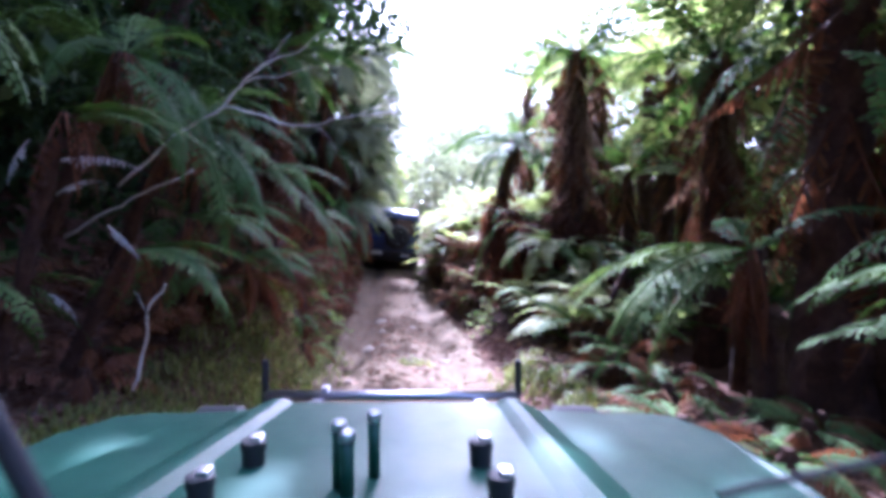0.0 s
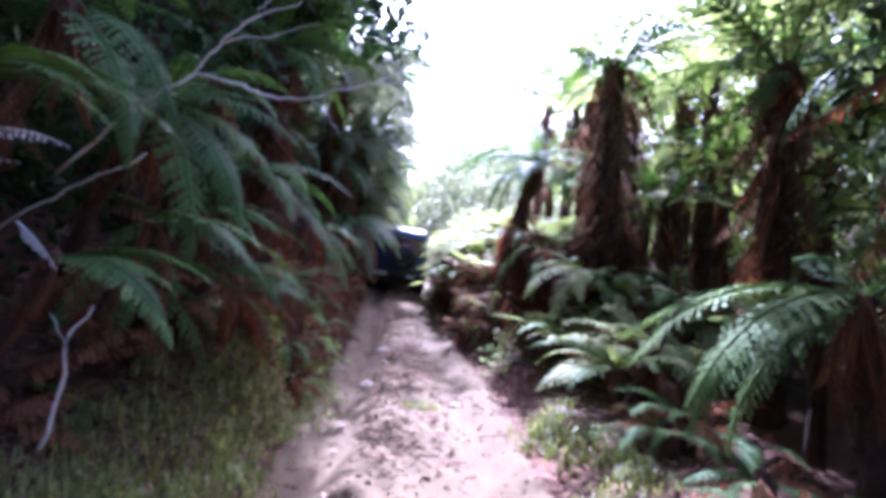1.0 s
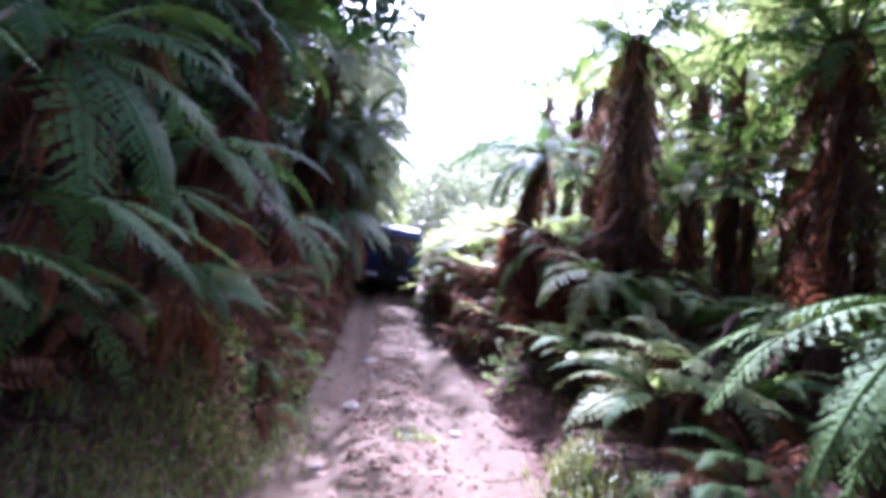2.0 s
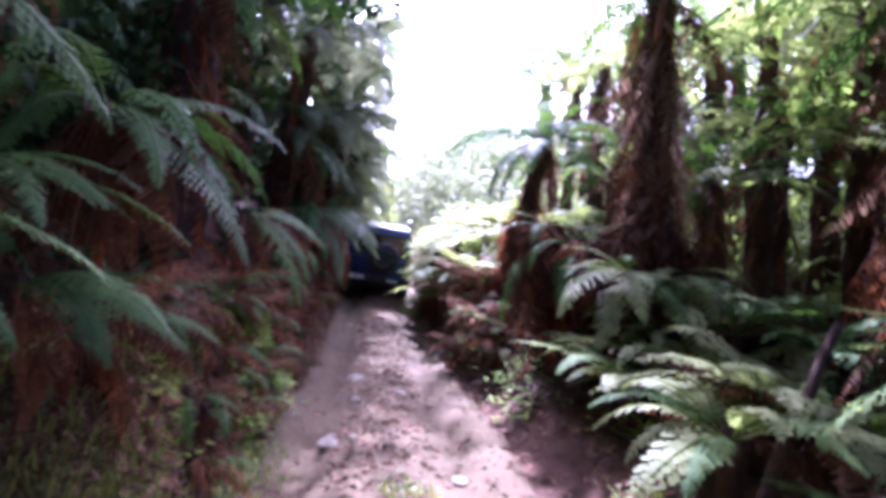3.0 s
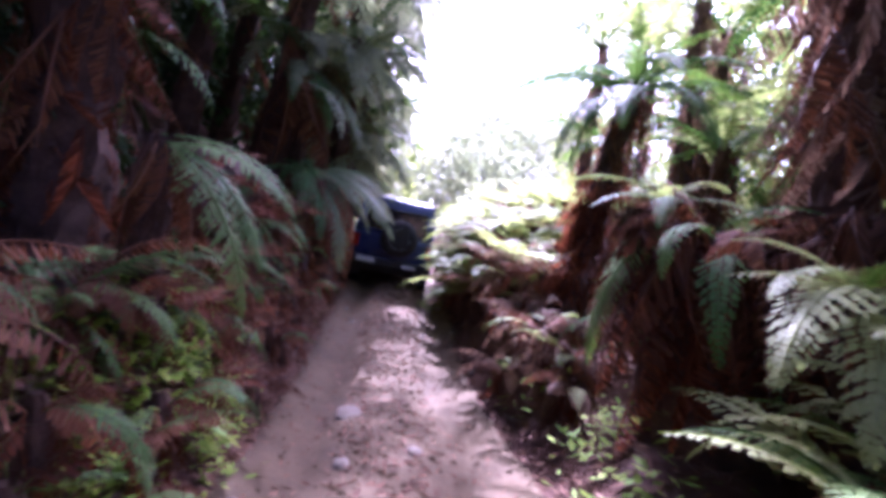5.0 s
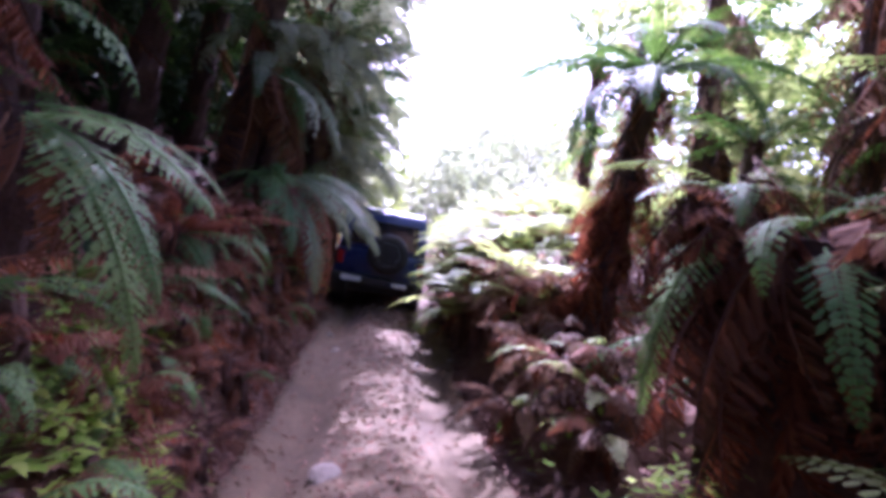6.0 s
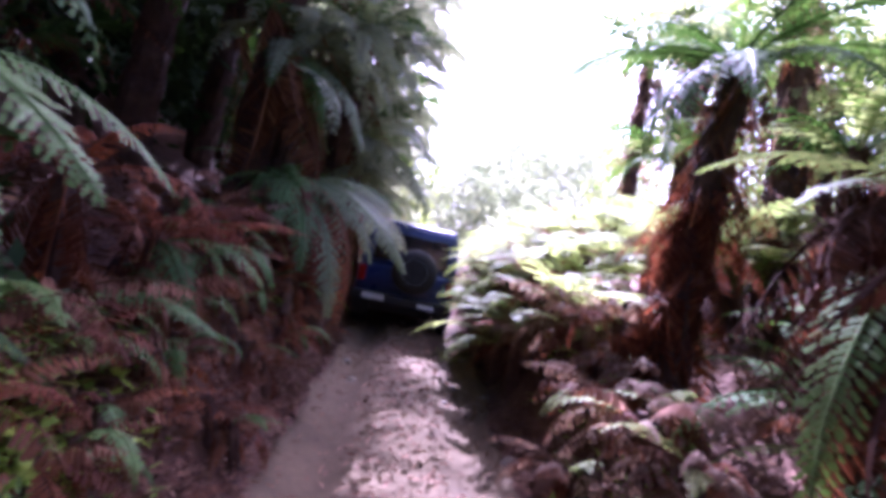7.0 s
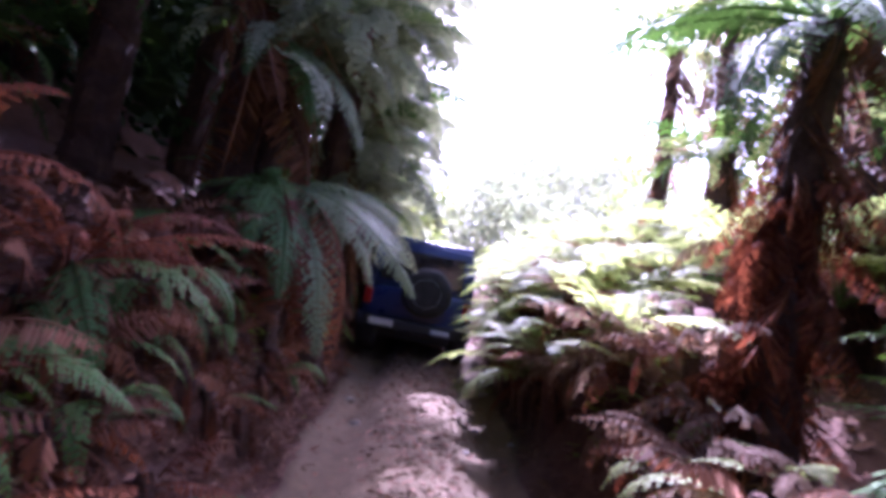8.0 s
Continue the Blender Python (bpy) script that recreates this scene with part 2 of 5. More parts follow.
ARCH = [(55, -40), (42, -55), (30, -35), (62, -65), (25, -60)]
LOWARCH = [(40, -25), (30, -15), (48, -35), (22, -30)]
WEEP = [(20, -85), (5, -88), (35, -92), (-10, -88)]
HANG = [(-62, -96), (-78, -90), (-50, -99), (-85, -94), (-70, -84)]
SKIRT = [(15, -95), (0, -98), (30, -93), (-15, -97)]
AIM = [(26, -44), (18, -52), (32, -38), (12, -46)]
FRONDS = {
    "aim": frond_set(GREEN, "frond", 38, 3, 0.165, AIM, 310, lobe=0.42, bend=0.06),
    "aim_fresh": frond_set(FRESH, "frond", 36, 3, 0.17, AIM, 320, lobe=0.44, bend=0.06),
    "aim_pale": frond_set(SAGE, "frond", 38, 3, 0.16, AIM, 330, lobe=0.42, bend=0.06),
    "aim_light": frond_set(LIGHT, "frond", 32, 3, 0.19, AIM, 350, lobe=0.45, bend=0.06),
    "dead_small": frond_set(DEAD, "dead_frond", 14, 1, 0.15, WEEP + LOWARCH, 360, curl=0.5, gaps=0.15, droop=0.5, lobe=0.42),
    "rust_small": frond_set(RUST, "dead_frond", 14, 1, 0.15, WEEP + LOWARCH, 370, curl=0.3, gaps=0.08, lobe=0.40),
    # Pinkish-brown fronds in paler thatch, which also carries sun flecks by the track.
    "thatch_arch": frond_set(THATCH, "dead_frond", 16, 2, 0.15, WEEP + LOWARCH, 380, curl=0.4, gaps=0.1, droop=0.4, lobe=0.42),
    "bleached": frond_set(BLEACH, "dead_frond", 15, 1, 0.085, [(12, -26), (20, -40), (8, -18), (16, -30)], 390, curl=0.5, gaps=0.2, droop=0.5, lobe=0.5, rib=0.02, bend=0.1),
    "clad": frond_set(THATCH, "dead_frond", 18, 1, 0.11, HANG, 340, curl=0.7, gaps=0.2, droop=0.6, lobe=0.40, rib=0.012, bend=0.4, fwd=26),
    "green": frond_set(GREEN, "frond", 24, 2, 0.17, ARCH, 10, lobe=0.44),
    "green_low": frond_set(FRESH, "frond", 36, 3, 0.16, LOWARCH, 20, lobe=0.44),
    "green_weep": frond_set(GREEN, "frond", 24, 2, 0.15, WEEP, 30, lobe=0.44),
    "far": frond_set(GREEN, "frond", 18, 2, 0.17, ARCH, 40, lobe=0.40),
    "far_weep": frond_set(GREEN, "frond", 18, 2, 0.16, WEEP, 50, lobe=0.40),
    "pale_weep": frond_set(PALE, "frond", 18, 2, 0.16, WEEP, 55, lobe=0.50),
    "light": frond_set(LIGHT, "frond", 19, 2, 0.175, LOWARCH + ARCH, 60, lobe=0.58),
    "light_weep": frond_set(LIGHT, "frond", 22, 3, 0.17, [(35, -62), (22, -72), (45, -55), (12, -64)], 65, lobe=0.50),
    "skirt_rust": frond_set(RUST, "dead_frond", 18, 1, 0.13, SKIRT, 285, curl=0.6, gaps=0.2, droop=0.5, lobe=0.42, rib=0.012, bend=0.3, fwd=22, bow=0.38),
    "light_far": frond_set(LIGHT, "frond", 18, 2, 0.17, ARCH, 70, lobe=0.42),
    "dead": frond_set(DEAD, "dead_frond", 24, 1, 0.10, HANG, 80, curl=0.7, gaps=0.3, droop=0.6, lobe=0.36, rib=0.013, bend=0.4, fwd=26),
    "skirt_red": frond_set(UMBER, "dead_frond", 18, 1, 0.13, SKIRT, 185, curl=0.6, gaps=0.2, droop=0.5, lobe=0.42, rib=0.012, bend=0.3, fwd=22, bow=0.38),
    "skirt": frond_set(THATCH, "dead_frond", 18, 1, 0.13, SKIRT, 85, curl=0.6, gaps=0.2, droop=0.5, lobe=0.42, rib=0.012, bend=0.3, fwd=22, bow=0.38),
    "dead_arch": frond_set(DEAD, "dead_frond", 25, 1, 0.13, WEEP + LOWARCH, 90, curl=0.5, gaps=0.15, droop=0.5, lobe=0.42),
    "rust": frond_set(RUST, "dead_frond", 24, 1, 0.12, HANG, 100, curl=0.7, gaps=0.12, droop=0.6, lobe=0.40, rib=0.007, bend=0.4, fwd=26),
    "rust_arch": frond_set(RUST, "dead_frond", 28, 2, 0.13, WEEP + LOWARCH, 110, curl=0.3, gaps=0.08, lobe=0.38),
}


def trunk_mesh(height, r, lean, seed, mat=BARK):
    rnd = random.Random(seed)
    n = max(5, int(height / 0.18))
    pts, radii = [], []
    for i in range(n + 1):
        s = i / n
        pts.append((lean[0] * height * s ** 1.3 + rnd.uniform(-0.02, 0.02), lean[1] * height * s ** 1.3 + rnd.uniform(-0.02, 0.02), height * s - 0.15 * (1 - s)))
        radii.append(r * (1.35 - 0.5 * s + 0.25 * (1 - s) ** 4))
    v, f = tube(pts, radii, 11, 0.16, rnd)
    # old frond stubs
    for _ in range(int(height * 45)):
        s = rnd.random()
        i = min(int(s * n), n - 1)
        c = Vector(pts[i]).lerp(Vector(pts[i + 1]), s * n - i)
        a = rnd.uniform(0, 2 * math.pi)
        d = Vector((math.cos(a), math.sin(a), 0))
        rr = radii[i] * 0.9
        b0 = c + d * rr
        tip = c + d * (rr + rnd.uniform(0.02, 0.07)) + Vector((0, 0, rnd.uniform(-0.02, 0.12)))
        sd = Vector((-d.y, d.x, 0)) * rnd.uniform(0.008, 0.02)
        k = len(v)
        v.extend((b0 + sd, b0 - sd, b0 + Vector((0, 0, 0.05)), tip))
        f.extend(((k, k + 1, k + 3), (k + 1, k + 2, k + 3), (k + 2, k, k + 3)))
    return mesh_of("trunk", v, f, mat), Vector(pts[-1])


def put_fronds(ob, kind, count, centre, length, seed, az=(0, 360), pitch=(-8, 8), name="frond", spread=0.05, drop=0.0):
    rnd = random.Random(seed)
    for i in range(count):
        a = az[0] + (az[1] - az[0]) * (i + rnd.uniform(0.15, 0.85)) / count
        l = length * rnd.uniform(0.8, 1.15)
        c = Vector(centre) + Vector((math.cos(radians(a)) * spread, math.sin(radians(a)) * spread, -drop * rnd.random()))
        m = pose(c.x, c.y, c.z, 0, 0, a) @ pose(0, 0, 0, rnd.uniform(-14, 14), rnd.uniform(*pitch), 0) @ Matrix.Diagonal((l, l, l, 1))
        child(name, rnd.choice(FRONDS[kind]), ob, m)


def skirt_of(root, rows, path, r, seed):
    """All dead fronds that cling to one trunk, as one part. rows: (kind, count, length, azimuths, low, high); path: the trunk's line."""
    rnd = random.Random(seed)
    groups = {}
    for kind, count, length, az, low, high in rows:
        for _ in range(count):
            c, a = path(rnd.uniform(low, high)), rnd.uniform(*az)
            l = length * rnd.uniform(0.45, 1.25)
            m = pose(c.x + r * math.cos(radians(a)), c.y + r * math.sin(radians(a)), c.z, 0, 0, a) @ pose(0, 0, 0, rnd.uniform(-35, 35), rnd.uniform(-22, 14), 0) @ Matrix.Diagonal((l, l, l, 1))
            groups.setdefault(kind, []).append((rnd.choice(FRONDS[kind]), m))
    for kind, made in groups.items():
        verts, faces, k = [], [], 0
        for me, m in made:
            co, polys = FLAT[me]
            mm = np.array(m)
            verts.append(co @ mm[:3, :3].T + mm[:3, 3])
            faces.extend([tuple(i + k for i in p) for p in polys])
            k += len(co)
        green = kind.endswith("weep")
        tagged(child("fringe" if green else "skirt", mesh_of("skirt", np.concatenate(verts).tolist(), faces, IN_SKIRT[made[0][0].materials[0]]), root, None, "hanging green fronds" if green else "clinging dead brown fronds"), kind="stuff")


def frond_to(root, kind, base, tip, seed, roll=0.0, name="frond"):
    """One frond from base to tip, both in the world."""
    me = FRONDS[kind][seed % len(FRONDS[kind])]
    end = CHORD[me]
    b = Vector(base)
    way = Vector(tip) - b
    l = way.length / end.length
    az = math.degrees(math.atan2(way.y, way.x)) - math.degrees(math.atan2(end.y, end.x))
    up = math.degrees(math.asin(way.z / way.length) - math.asin(end.z / end.length))
    b = b - root.location
    child(name, me, root, pose(b.x, b.y, b.z, 0, 0, az) @ pose(0, 0, 0, roll, -up, 0) @ Matrix.Diagonal((l, l, l, 1)))


def aimed_fern(crown, foot_z, r, aims, seed, label, extra=(), group="ferns on the bank", foot=None, clad=()):
    """A fern whose crown stands at a known place; aims: rows of (kind, tip, roll); extra: rows as in ground_fern."""
    x, y, z = crown
    h = max(0.2, z - foot_z)
    fx, fy = foot or (x, y)
    lean = ((x - fx) / h, (y - fy) / h)
    me, top = trunk_mesh(h, r, lean, seed)
    root = thing("tree_fern", None, label, "tree fern", group, m=pose(fx, fy, foot_z))
    child("trunk", me, root)
    rnd = random.Random(seed * 17)
    skirt_of(root, clad, lambda q: Vector((lean[0] * h * q ** 1.3, lean[1] * h * q ** 1.3, h * q)), r, seed * 77)
    for i, (kind, tip, roll) in enumerate(aims):
        base = Vector(crown) + Vector((rnd.uniform(-0.04, 0.04), rnd.uniform(-0.04, 0.04), rnd.uniform(-0.05, 0.03)))
        frond_to(root, kind, base, tip, seed + i, roll, "dead_frond" if kind.startswith(("dead", "rust", "skirt", "clad")) else "frond")
    for i, (kind, count, length, az) in enumerate(extra):
        put_fronds(root, kind, count, top, length, seed * 13 + i, az, name="dead_frond" if kind.startswith(("dead", "rust", "skirt", "clad")) else "frond")
    return root


def tree_fern(x, y, z, height, r, lean, seed, crown, label, skirt=(), group="tree ferns beside the track"):
    """crown and skirt: rows of (frond kind, count, length, azimuth range, name, drop below the top)."""
    me, top = trunk_mesh(height, r, lean, seed)
    root = thing("tree_fern", None, label, "tree fern", group, m=pose(x, y, z))
    child("trunk", me, root)
    for i, (kind, count, length, az, drop) in enumerate(crown):
        put_fronds(root, kind, count, top, length, seed * 31 + i, az, drop=drop, spread=r * 0.8)
    skirt_of(root, skirt, lambda q: Vector((lean[0] * height * q ** 1.3, lean[1] * height * q ** 1.3, height * q)), r, seed * 77)
    return root


def ground_fern(x, y, z, rows, seed, label, group="ferns on the forest floor"):
    rnd = random.Random(seed)
    drop = max(0.15, z - height(x, y) + 0.12)
    v, f = tube([(0.02, 0.01, -drop), (0.015, 0, -drop * 0.5), (0.01, 0, 0.0), (0, 0.01, 0.10), (0, 0, 0.16)], [0.085, 0.07, 0.07, 0.06, 0.03], 7, 0.2, rnd)
    root = thing("fern", None, label, "fern", group, m=pose(x, y, z))
    child("rootstock", mesh_of("rootstock", v, f, BARK), root)
    for i, (kind, count, length, az) in enumerate(rows):
        dead = kind.startswith(("dead", "rust", "thatch"))
        put_fronds(root, kind, count, (0, 0, 0.1), length, seed * 13 + i, az, name="dead_frond" if dead else "frond")
    return root


# ---- the lie of the land ----
def centre_x(y):
    """The middle line of the track."""
    if y < 8:
        return -0.075 * max(y, -20)
    if y < 16:
        return -0.60 - 0.085 * (y - 8)
    v = min(y, 28) - 16
    return -1.28 - 0.085 * v - 0.016 * v * v - 0.6 * (max(y, 28) - 28)


def climb(y):
    """The track rises from about ten metres on."""
    v = max(0, min(y, 24) - 9.7)
    return 0.108 * v * smooth(0, 2.5, v)


def smooth(a, b, v):
    t = min(1, max(0, (v - a) / (b - a)))
    return t * t * (3 - 2 * t)


def lumps(x, y, s, seed=0.0):
    return noise.noise(Vector((x * s + seed, y * s, seed)))


def height(x, y):
    u = x - centre_x(y)
    z = climb(y)
    edge = 1.0 + 0.12 * lumps(0, y, 0.8)
    redge = edge - 0.17 * smooth(9, 12, y)
    steep = 0.45 + 0.55 * smooth(3.5, 6.0, y)
    # cut bank and hillside to the left
    left = -u - edge
    if left > 0:
        z += steep * (0.95 * smooth(0, 0.9 - 0.42 * smooth(4.5, 6.5, y), left) + 0.25 * smooth(0.5, 2.2, left)) + 0.55 * smooth(9.3, 11.5, y) * smooth(0.15, 0.8, left) + 0.45 * max(0, left - 1.2) + 0.55 * max(0, left - 2.6)
        z = min(z, 14 + 0.5 * lumps(x, y, 0.2, 5))
    # low shoulder to the right, falling away a little
    right = u - redge - 0.05
    if right > 0:
        z += (0.22 + 0.35 * smooth(10, 12, y)) * smooth(0, 0.5, right) + 0.25 * smooth(7.5, 9.5, y) * smooth(0.1, 1.0, right) - 0.35 * smooth(0.6, 3.0, right) * (1 - smooth(6, 9, y)) + 0.20 * min(16, max(0, right - 5))
    # wheel ruts and the crown between them
    inside = 1 - smooth(0.9, 1.15, abs(u))
    z -= inside * (0.11 * math.exp(-((u + 0.62) / 0.19) ** 2) + 0.09 * math.exp(-((u - 0.55) / 0.2) ** 2))
    z += inside * (0.035 * lumps(x, y * 0.6, 1.7, 4) + 0.028 * lumps(x, y, 5.0, 6) * (1 - smooth(0.3, 0.5, abs(u))))
    # cross fall where the track turns
    z -= 0.10 * smooth(15.0, 18.0, y) * max(-1.5, min(1.5, u)) * inside
    rough = 0.35 + 0.65 * smooth(0.8, 1.4, abs(u))
    z += rough * (0.07 * lumps(x, y, 1.1, 1) + 0.035 * lumps(x, y, 3.3, 2))
    if abs(x) > 14 or y > 30 or y < -12:
        z += 0.6 * lumps(x, y, 0.08, 9) * smooth(12, 30, max(abs(x), abs(y - 8)))
    return z


def sheet(name, xs, ys, mat, lift=0.0, keep=None):
    idx, verts, faces = {}, [], []
    for j, y in enumerate(ys):
        for i, x in enumerate(xs):
            xx = x + (centre_x(y) if keep else 0)
            idx[i, j] = len(verts)
            verts.append((xx, y, height(xx, y) + lift))
    for j in range(len(ys) - 1):
        for i in range(len(xs) - 1):
            faces.append((idx[i, j], idx[i + 1, j], idx[i + 1, j + 1], idx[i, j + 1]))
    return mesh_of(name, verts, faces, mat, True)


def steps(*spans):
    out = []
    for a, b, n in spans:
        out.extend(a + (b - a) * i / n for i in range(n))
    return out + [spans[-1][1]]


ground_me = sheet("ground", steps((-400, -60, 6), (-60, -12, 16), (-12, -5, 24), (-5, 4, 90), (4, 12, 24), (12, 60, 16), (60, 400, 6)),
                  steps((-300, -30, 6), (-30, -3, 16), (-3, 24, 190), (24, 40, 24), (40, 120, 16), (120, 600, 8)), FLOOR)
thing("ground", ground_me, "brown forest floor with litter and roots", "ground", kind="structure")

road_v, road_f = [], []
NR = 36
rys = steps((-8, 0, 30), (0, 24, 260), (24, 34, 40))
for j, y in enumerate(rys):
    wl = 1.0 + 0.10 * lumps(3, y, 1.3) + 0.05 * lumps(3, y, 5)
    wr = 1.02 - 0.17 * smooth(9, 12, y) + 0.14 * lumps(8, y, 1.1) + 0.06 * lumps(8, y, 4)
    for i in range(NR + 1):
        u = -wl + (wl + wr) * i / NR
        x = centre_x(y) + u
        lift = 0.02 - 0.05 * (1 if i in (0, NR) else 0)
        road_v.append((x, y, height(x, y) + lift))
for j in range(len(rys) - 1):
    for i in range(NR):
        a = j * (NR + 1) + i
        road_f.append((a, a + 1, a + NR + 2, a + NR + 1))
thing("road", mesh_of("road", road_v, road_f, TRACK, True), "rutted pinkish-brown dirt track", "track", kind="structure")


# ---- far woods and canopies added for shade ----
def leaf_cloud(name, blobs, mat, per, size, seed, label, category="woods"):
    """Many small leaf clumps in uneven crowns; blobs: (x, y, z, rx, ry, rz)."""
    rng = np.random.RandomState(seed)
    vv, ff = [], []
    k = 0
    for bx, by, bz, rx, ry, rz in blobs:
        count = int(per * rx * rz)
        d = rng.normal(size=(count, 3))
        d /= np.linalg.norm(d, axis=1)[:, None]
        rad = rng.uniform(0.45, 1.0, count) ** 0.5
        lump = 1 + 0.35 * np.sin(d[:, 0] * 5 + bx) * np.cos(d[:, 2] * 6 + by)
        c = d * (rad * lump)[:, None] * np.array((rx, ry, rz)) + np.array((bx, by, bz))
        a = rng.normal(size=(count, 3))
        a /= np.linalg.norm(a, axis=1)[:, None]
        b = np.cross(a, rng.normal(size=(count, 3)))
        b /= np.linalg.norm(b, axis=1)[:, None]
        s = size * rng.uniform(0.5, 1.3, count)[:, None]
        quad = np.stack((c - a * s, c + b * s * 0.45, c + a * s, c - b * s * 0.45), axis=1).reshape(-1, 3)
        vv.append(quad)
        ff.append(np.arange(k, k + 4 * count).reshape(-1, 4))
        k += 4 * count
    me = mesh_of(name, np.concatenate(vv).tolist(), np.concatenate(ff).tolist(), mat)
    return thing(name, me, label, category, kind="stuff")


R = random.Random(5)


def blobs(count, xr, yr, zr, r, flat=1.0, rnd=None):
    out, rnd = [], rnd or R
    for _ in range(count):
        x, y = rnd.uniform(*xr), rnd.uniform(*yr)
        out.append((x, y, max(0, height(x, y)) * 0.6 + rnd.uniform(*zr), r * rnd.uniform(0.7, 1.3), r * rnd.uniform(0.7, 1.3), r * flat * rnd.uniform(0.7, 1.2)))
    return out


leaf_cloud("woods", blobs(46, (-10, -4.6), (-2, 26), (0.6, 6), 1.7), WOODS_SHADED, 190, 0.15, 1, "dark dense foliage on the hillside")
# Canopy added above the bank to hold sun and sky off it.
leaf_cloud("woods", blobs(18, (-11, -4.6), (-5, 6.5), (7.0, 10.5), 2.0, 0.5) + blobs(14, (-11, -2.4), (7, 14), (7.0, 10.5), 2.0, 0.5) + blobs(12, (-11, -5.2), (14, 19), (7.0, 10.5), 2.0, 0.5) + blobs(12, (-12, -5.5), (19, 30), (7.0, 10.5), 2.0, 0.5), WOODS_SHADED, 330, 0.17, 4, "canopy added to shade the bank")
# Boughs placed to shade the left bank, mostly above the view.
leaf_cloud("woods", blobs(10, (-4.5, -1.9), (6, 14), (7.2, 9.5), 1.5, 0.5) + blobs(28, (-8.0, -2.9), (9.0, 14.5), (6.4, 8.0), 1.4, 0.5), WOODS_SHADED, 360, 0.19, 9, "boughs added to shade the edge of the bank")
# Unseen trees behind the eye, added to cut light from that side.
leaf_cloud("woods", blobs(46, (-11, 11), (-16, -7), (0.5, 10), 2.3), WOODS_SHADED, 100, 0.28, 10, "unseen wood added behind to cut fill light")
# Added overhead, out of view, to darken the near right edge.
leaf_cloud("woods", blobs(14, (3.4, 9), (-4, 5), (4.5, 8.5), 1.5, 0.6), WOODS_SHADED, 240, 0.16, 8, "canopy added to darken the near right")
leaf_cloud("woods", blobs(26, (-8.5, -5.2), (17, 30), (0.3, 4.5), 1.5), WOODS_SHADED, 260, 0.14, 6, "dark trees on the inside of the bend")
leaf_cloud("woods", [b for i, b in enumerate(blobs(110, (5.0, 13), (-2, 32), (0.2, 6.5), 1.5)) if i % 3], WOODS, 220, 0.14, 2, "sunlit green undergrowth and canopy")
leaf_cloud("woods", blobs(16, (4.0, 12), (-4, 20), (6.5, 9.0), 1.7, 0.5)[:6], WOODS, 200, 0.12, 5, "light canopy over the wood")
leaf_cloud("woods", blobs(60, (-16, 22), (32, 50), (-0.8, 4.2), 2.2) + blobs(46, (-9, 14), (40, 56), (2.5, 8.5), 2.3) + blobs(16, (-5, 10), (46, 58), (7.5, 10.5), 1.7), WOODS_HAZED, 130, 0.20, 3, "distant trees with haze in their leaf colour")
leaf_cloud("woods", blobs(30, (0.2, 8), (19, 29), (0.2, 1.6), 1.2), WOODS_HAZED, 300, 0.12, 7, "sunlit scrub beside the climbing track")

R2 = random.Random(77)
R3 = random.Random(78)
# Out of view; added to keep the sun off the green bonnet.
leaf_cloud("woods", blobs(6, (-1.1, 1.2), (5.4, 7.4), (7.4, 8.8), 1.0, 0.5, R3) + blobs(6, (0.0, 1.7), (7.2, 9.2), (7.6, 8.8), 0.8, 0.5, random.Random(80)), WOODS_SHADED, 420, 0.14, 29, "unseen bough added to shade the bonnet")
# High bough whose only job is its shadow on the fern mound.
leaf_cloud("woods", blobs(4, (0.4, 1.9), (14.9, 16.0), (8.6, 9.2), 0.85, 0.5, R3), WOODS_SHADED, 700, 0.13, 28, "unseen bough added to shade the squat mound")
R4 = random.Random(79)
# Above the view; added to break up sunlight on the track.
leaf_cloud("woods", blobs(13, (-1.9, -0.3), (21.5, 27.5), (15.5, 17.0), 0.9, 0.5, R4), WOODS_SHADED, 320, 0.13, 30, "unseen high boughs dappling the light on the track")
# Added to block the sun on the fern below.
leaf_cloud("woods", blobs(9, (-2.7, -1.4), (10.5, 14), (5.9, 7.2), 0.9, 0.5, R3), WOODS_SHADED, 620, 0.12, 26, "dark bough above the edge of the bank")
# Unseen from the path; added to shade the right-hand trunk and ferns.
leaf_cloud("woods", blobs(9, (2.4, 5.5), (6.3, 9.5), (6.6, 8.0), 1.2, 0.5, R3), WOODS_SHADED, 420, 0.16, 27, "unseen high canopy added to shade the fern bank")
# Extra high layer, added to stop light leaking onto the hillside.
leaf_cloud("woods", blobs(34, (-14, -4.2), (-3, 15), (7.5, 10.5), 2.2, 0.4, R3), WOODS_SHADED, 300, 0.24, 25, "dense canopy added to block light on the hillside")
# Dark leaves fill what is only deep shade behind the bank ferns.
leaf_cloud("woods", blobs(34, (-4.4, -2.75), (0.5, 9.0), (0.5, 3.0), 0.75, 1.0, R3), WOODS_SHADED, 900, 0.07, 24, "undergrowth darkened to fill the shade on the bank")
# Added low overhead to block skylight from the bank.
leaf_cloud("woods", blobs(12, (-6.0, -2.8), (8.2, 10.8), (4.8, 6.2), 1.2, 0.5, R3), WOODS_SHADED, 420, 0.15, 23, "low dark canopy over the bank")
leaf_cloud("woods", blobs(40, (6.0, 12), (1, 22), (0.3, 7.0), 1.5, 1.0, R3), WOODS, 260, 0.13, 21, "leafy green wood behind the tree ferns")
# Dark filler, closing bright gaps behind the near ferns.
leaf_cloud("woods", blobs(22, (4.8, 9.5), (0, 7.5), (0.2, 4.5), 1.3, 1.0, R3), WOODS_SHADED, 260, 0.13, 22, "dark undergrowth behind the near ferns")
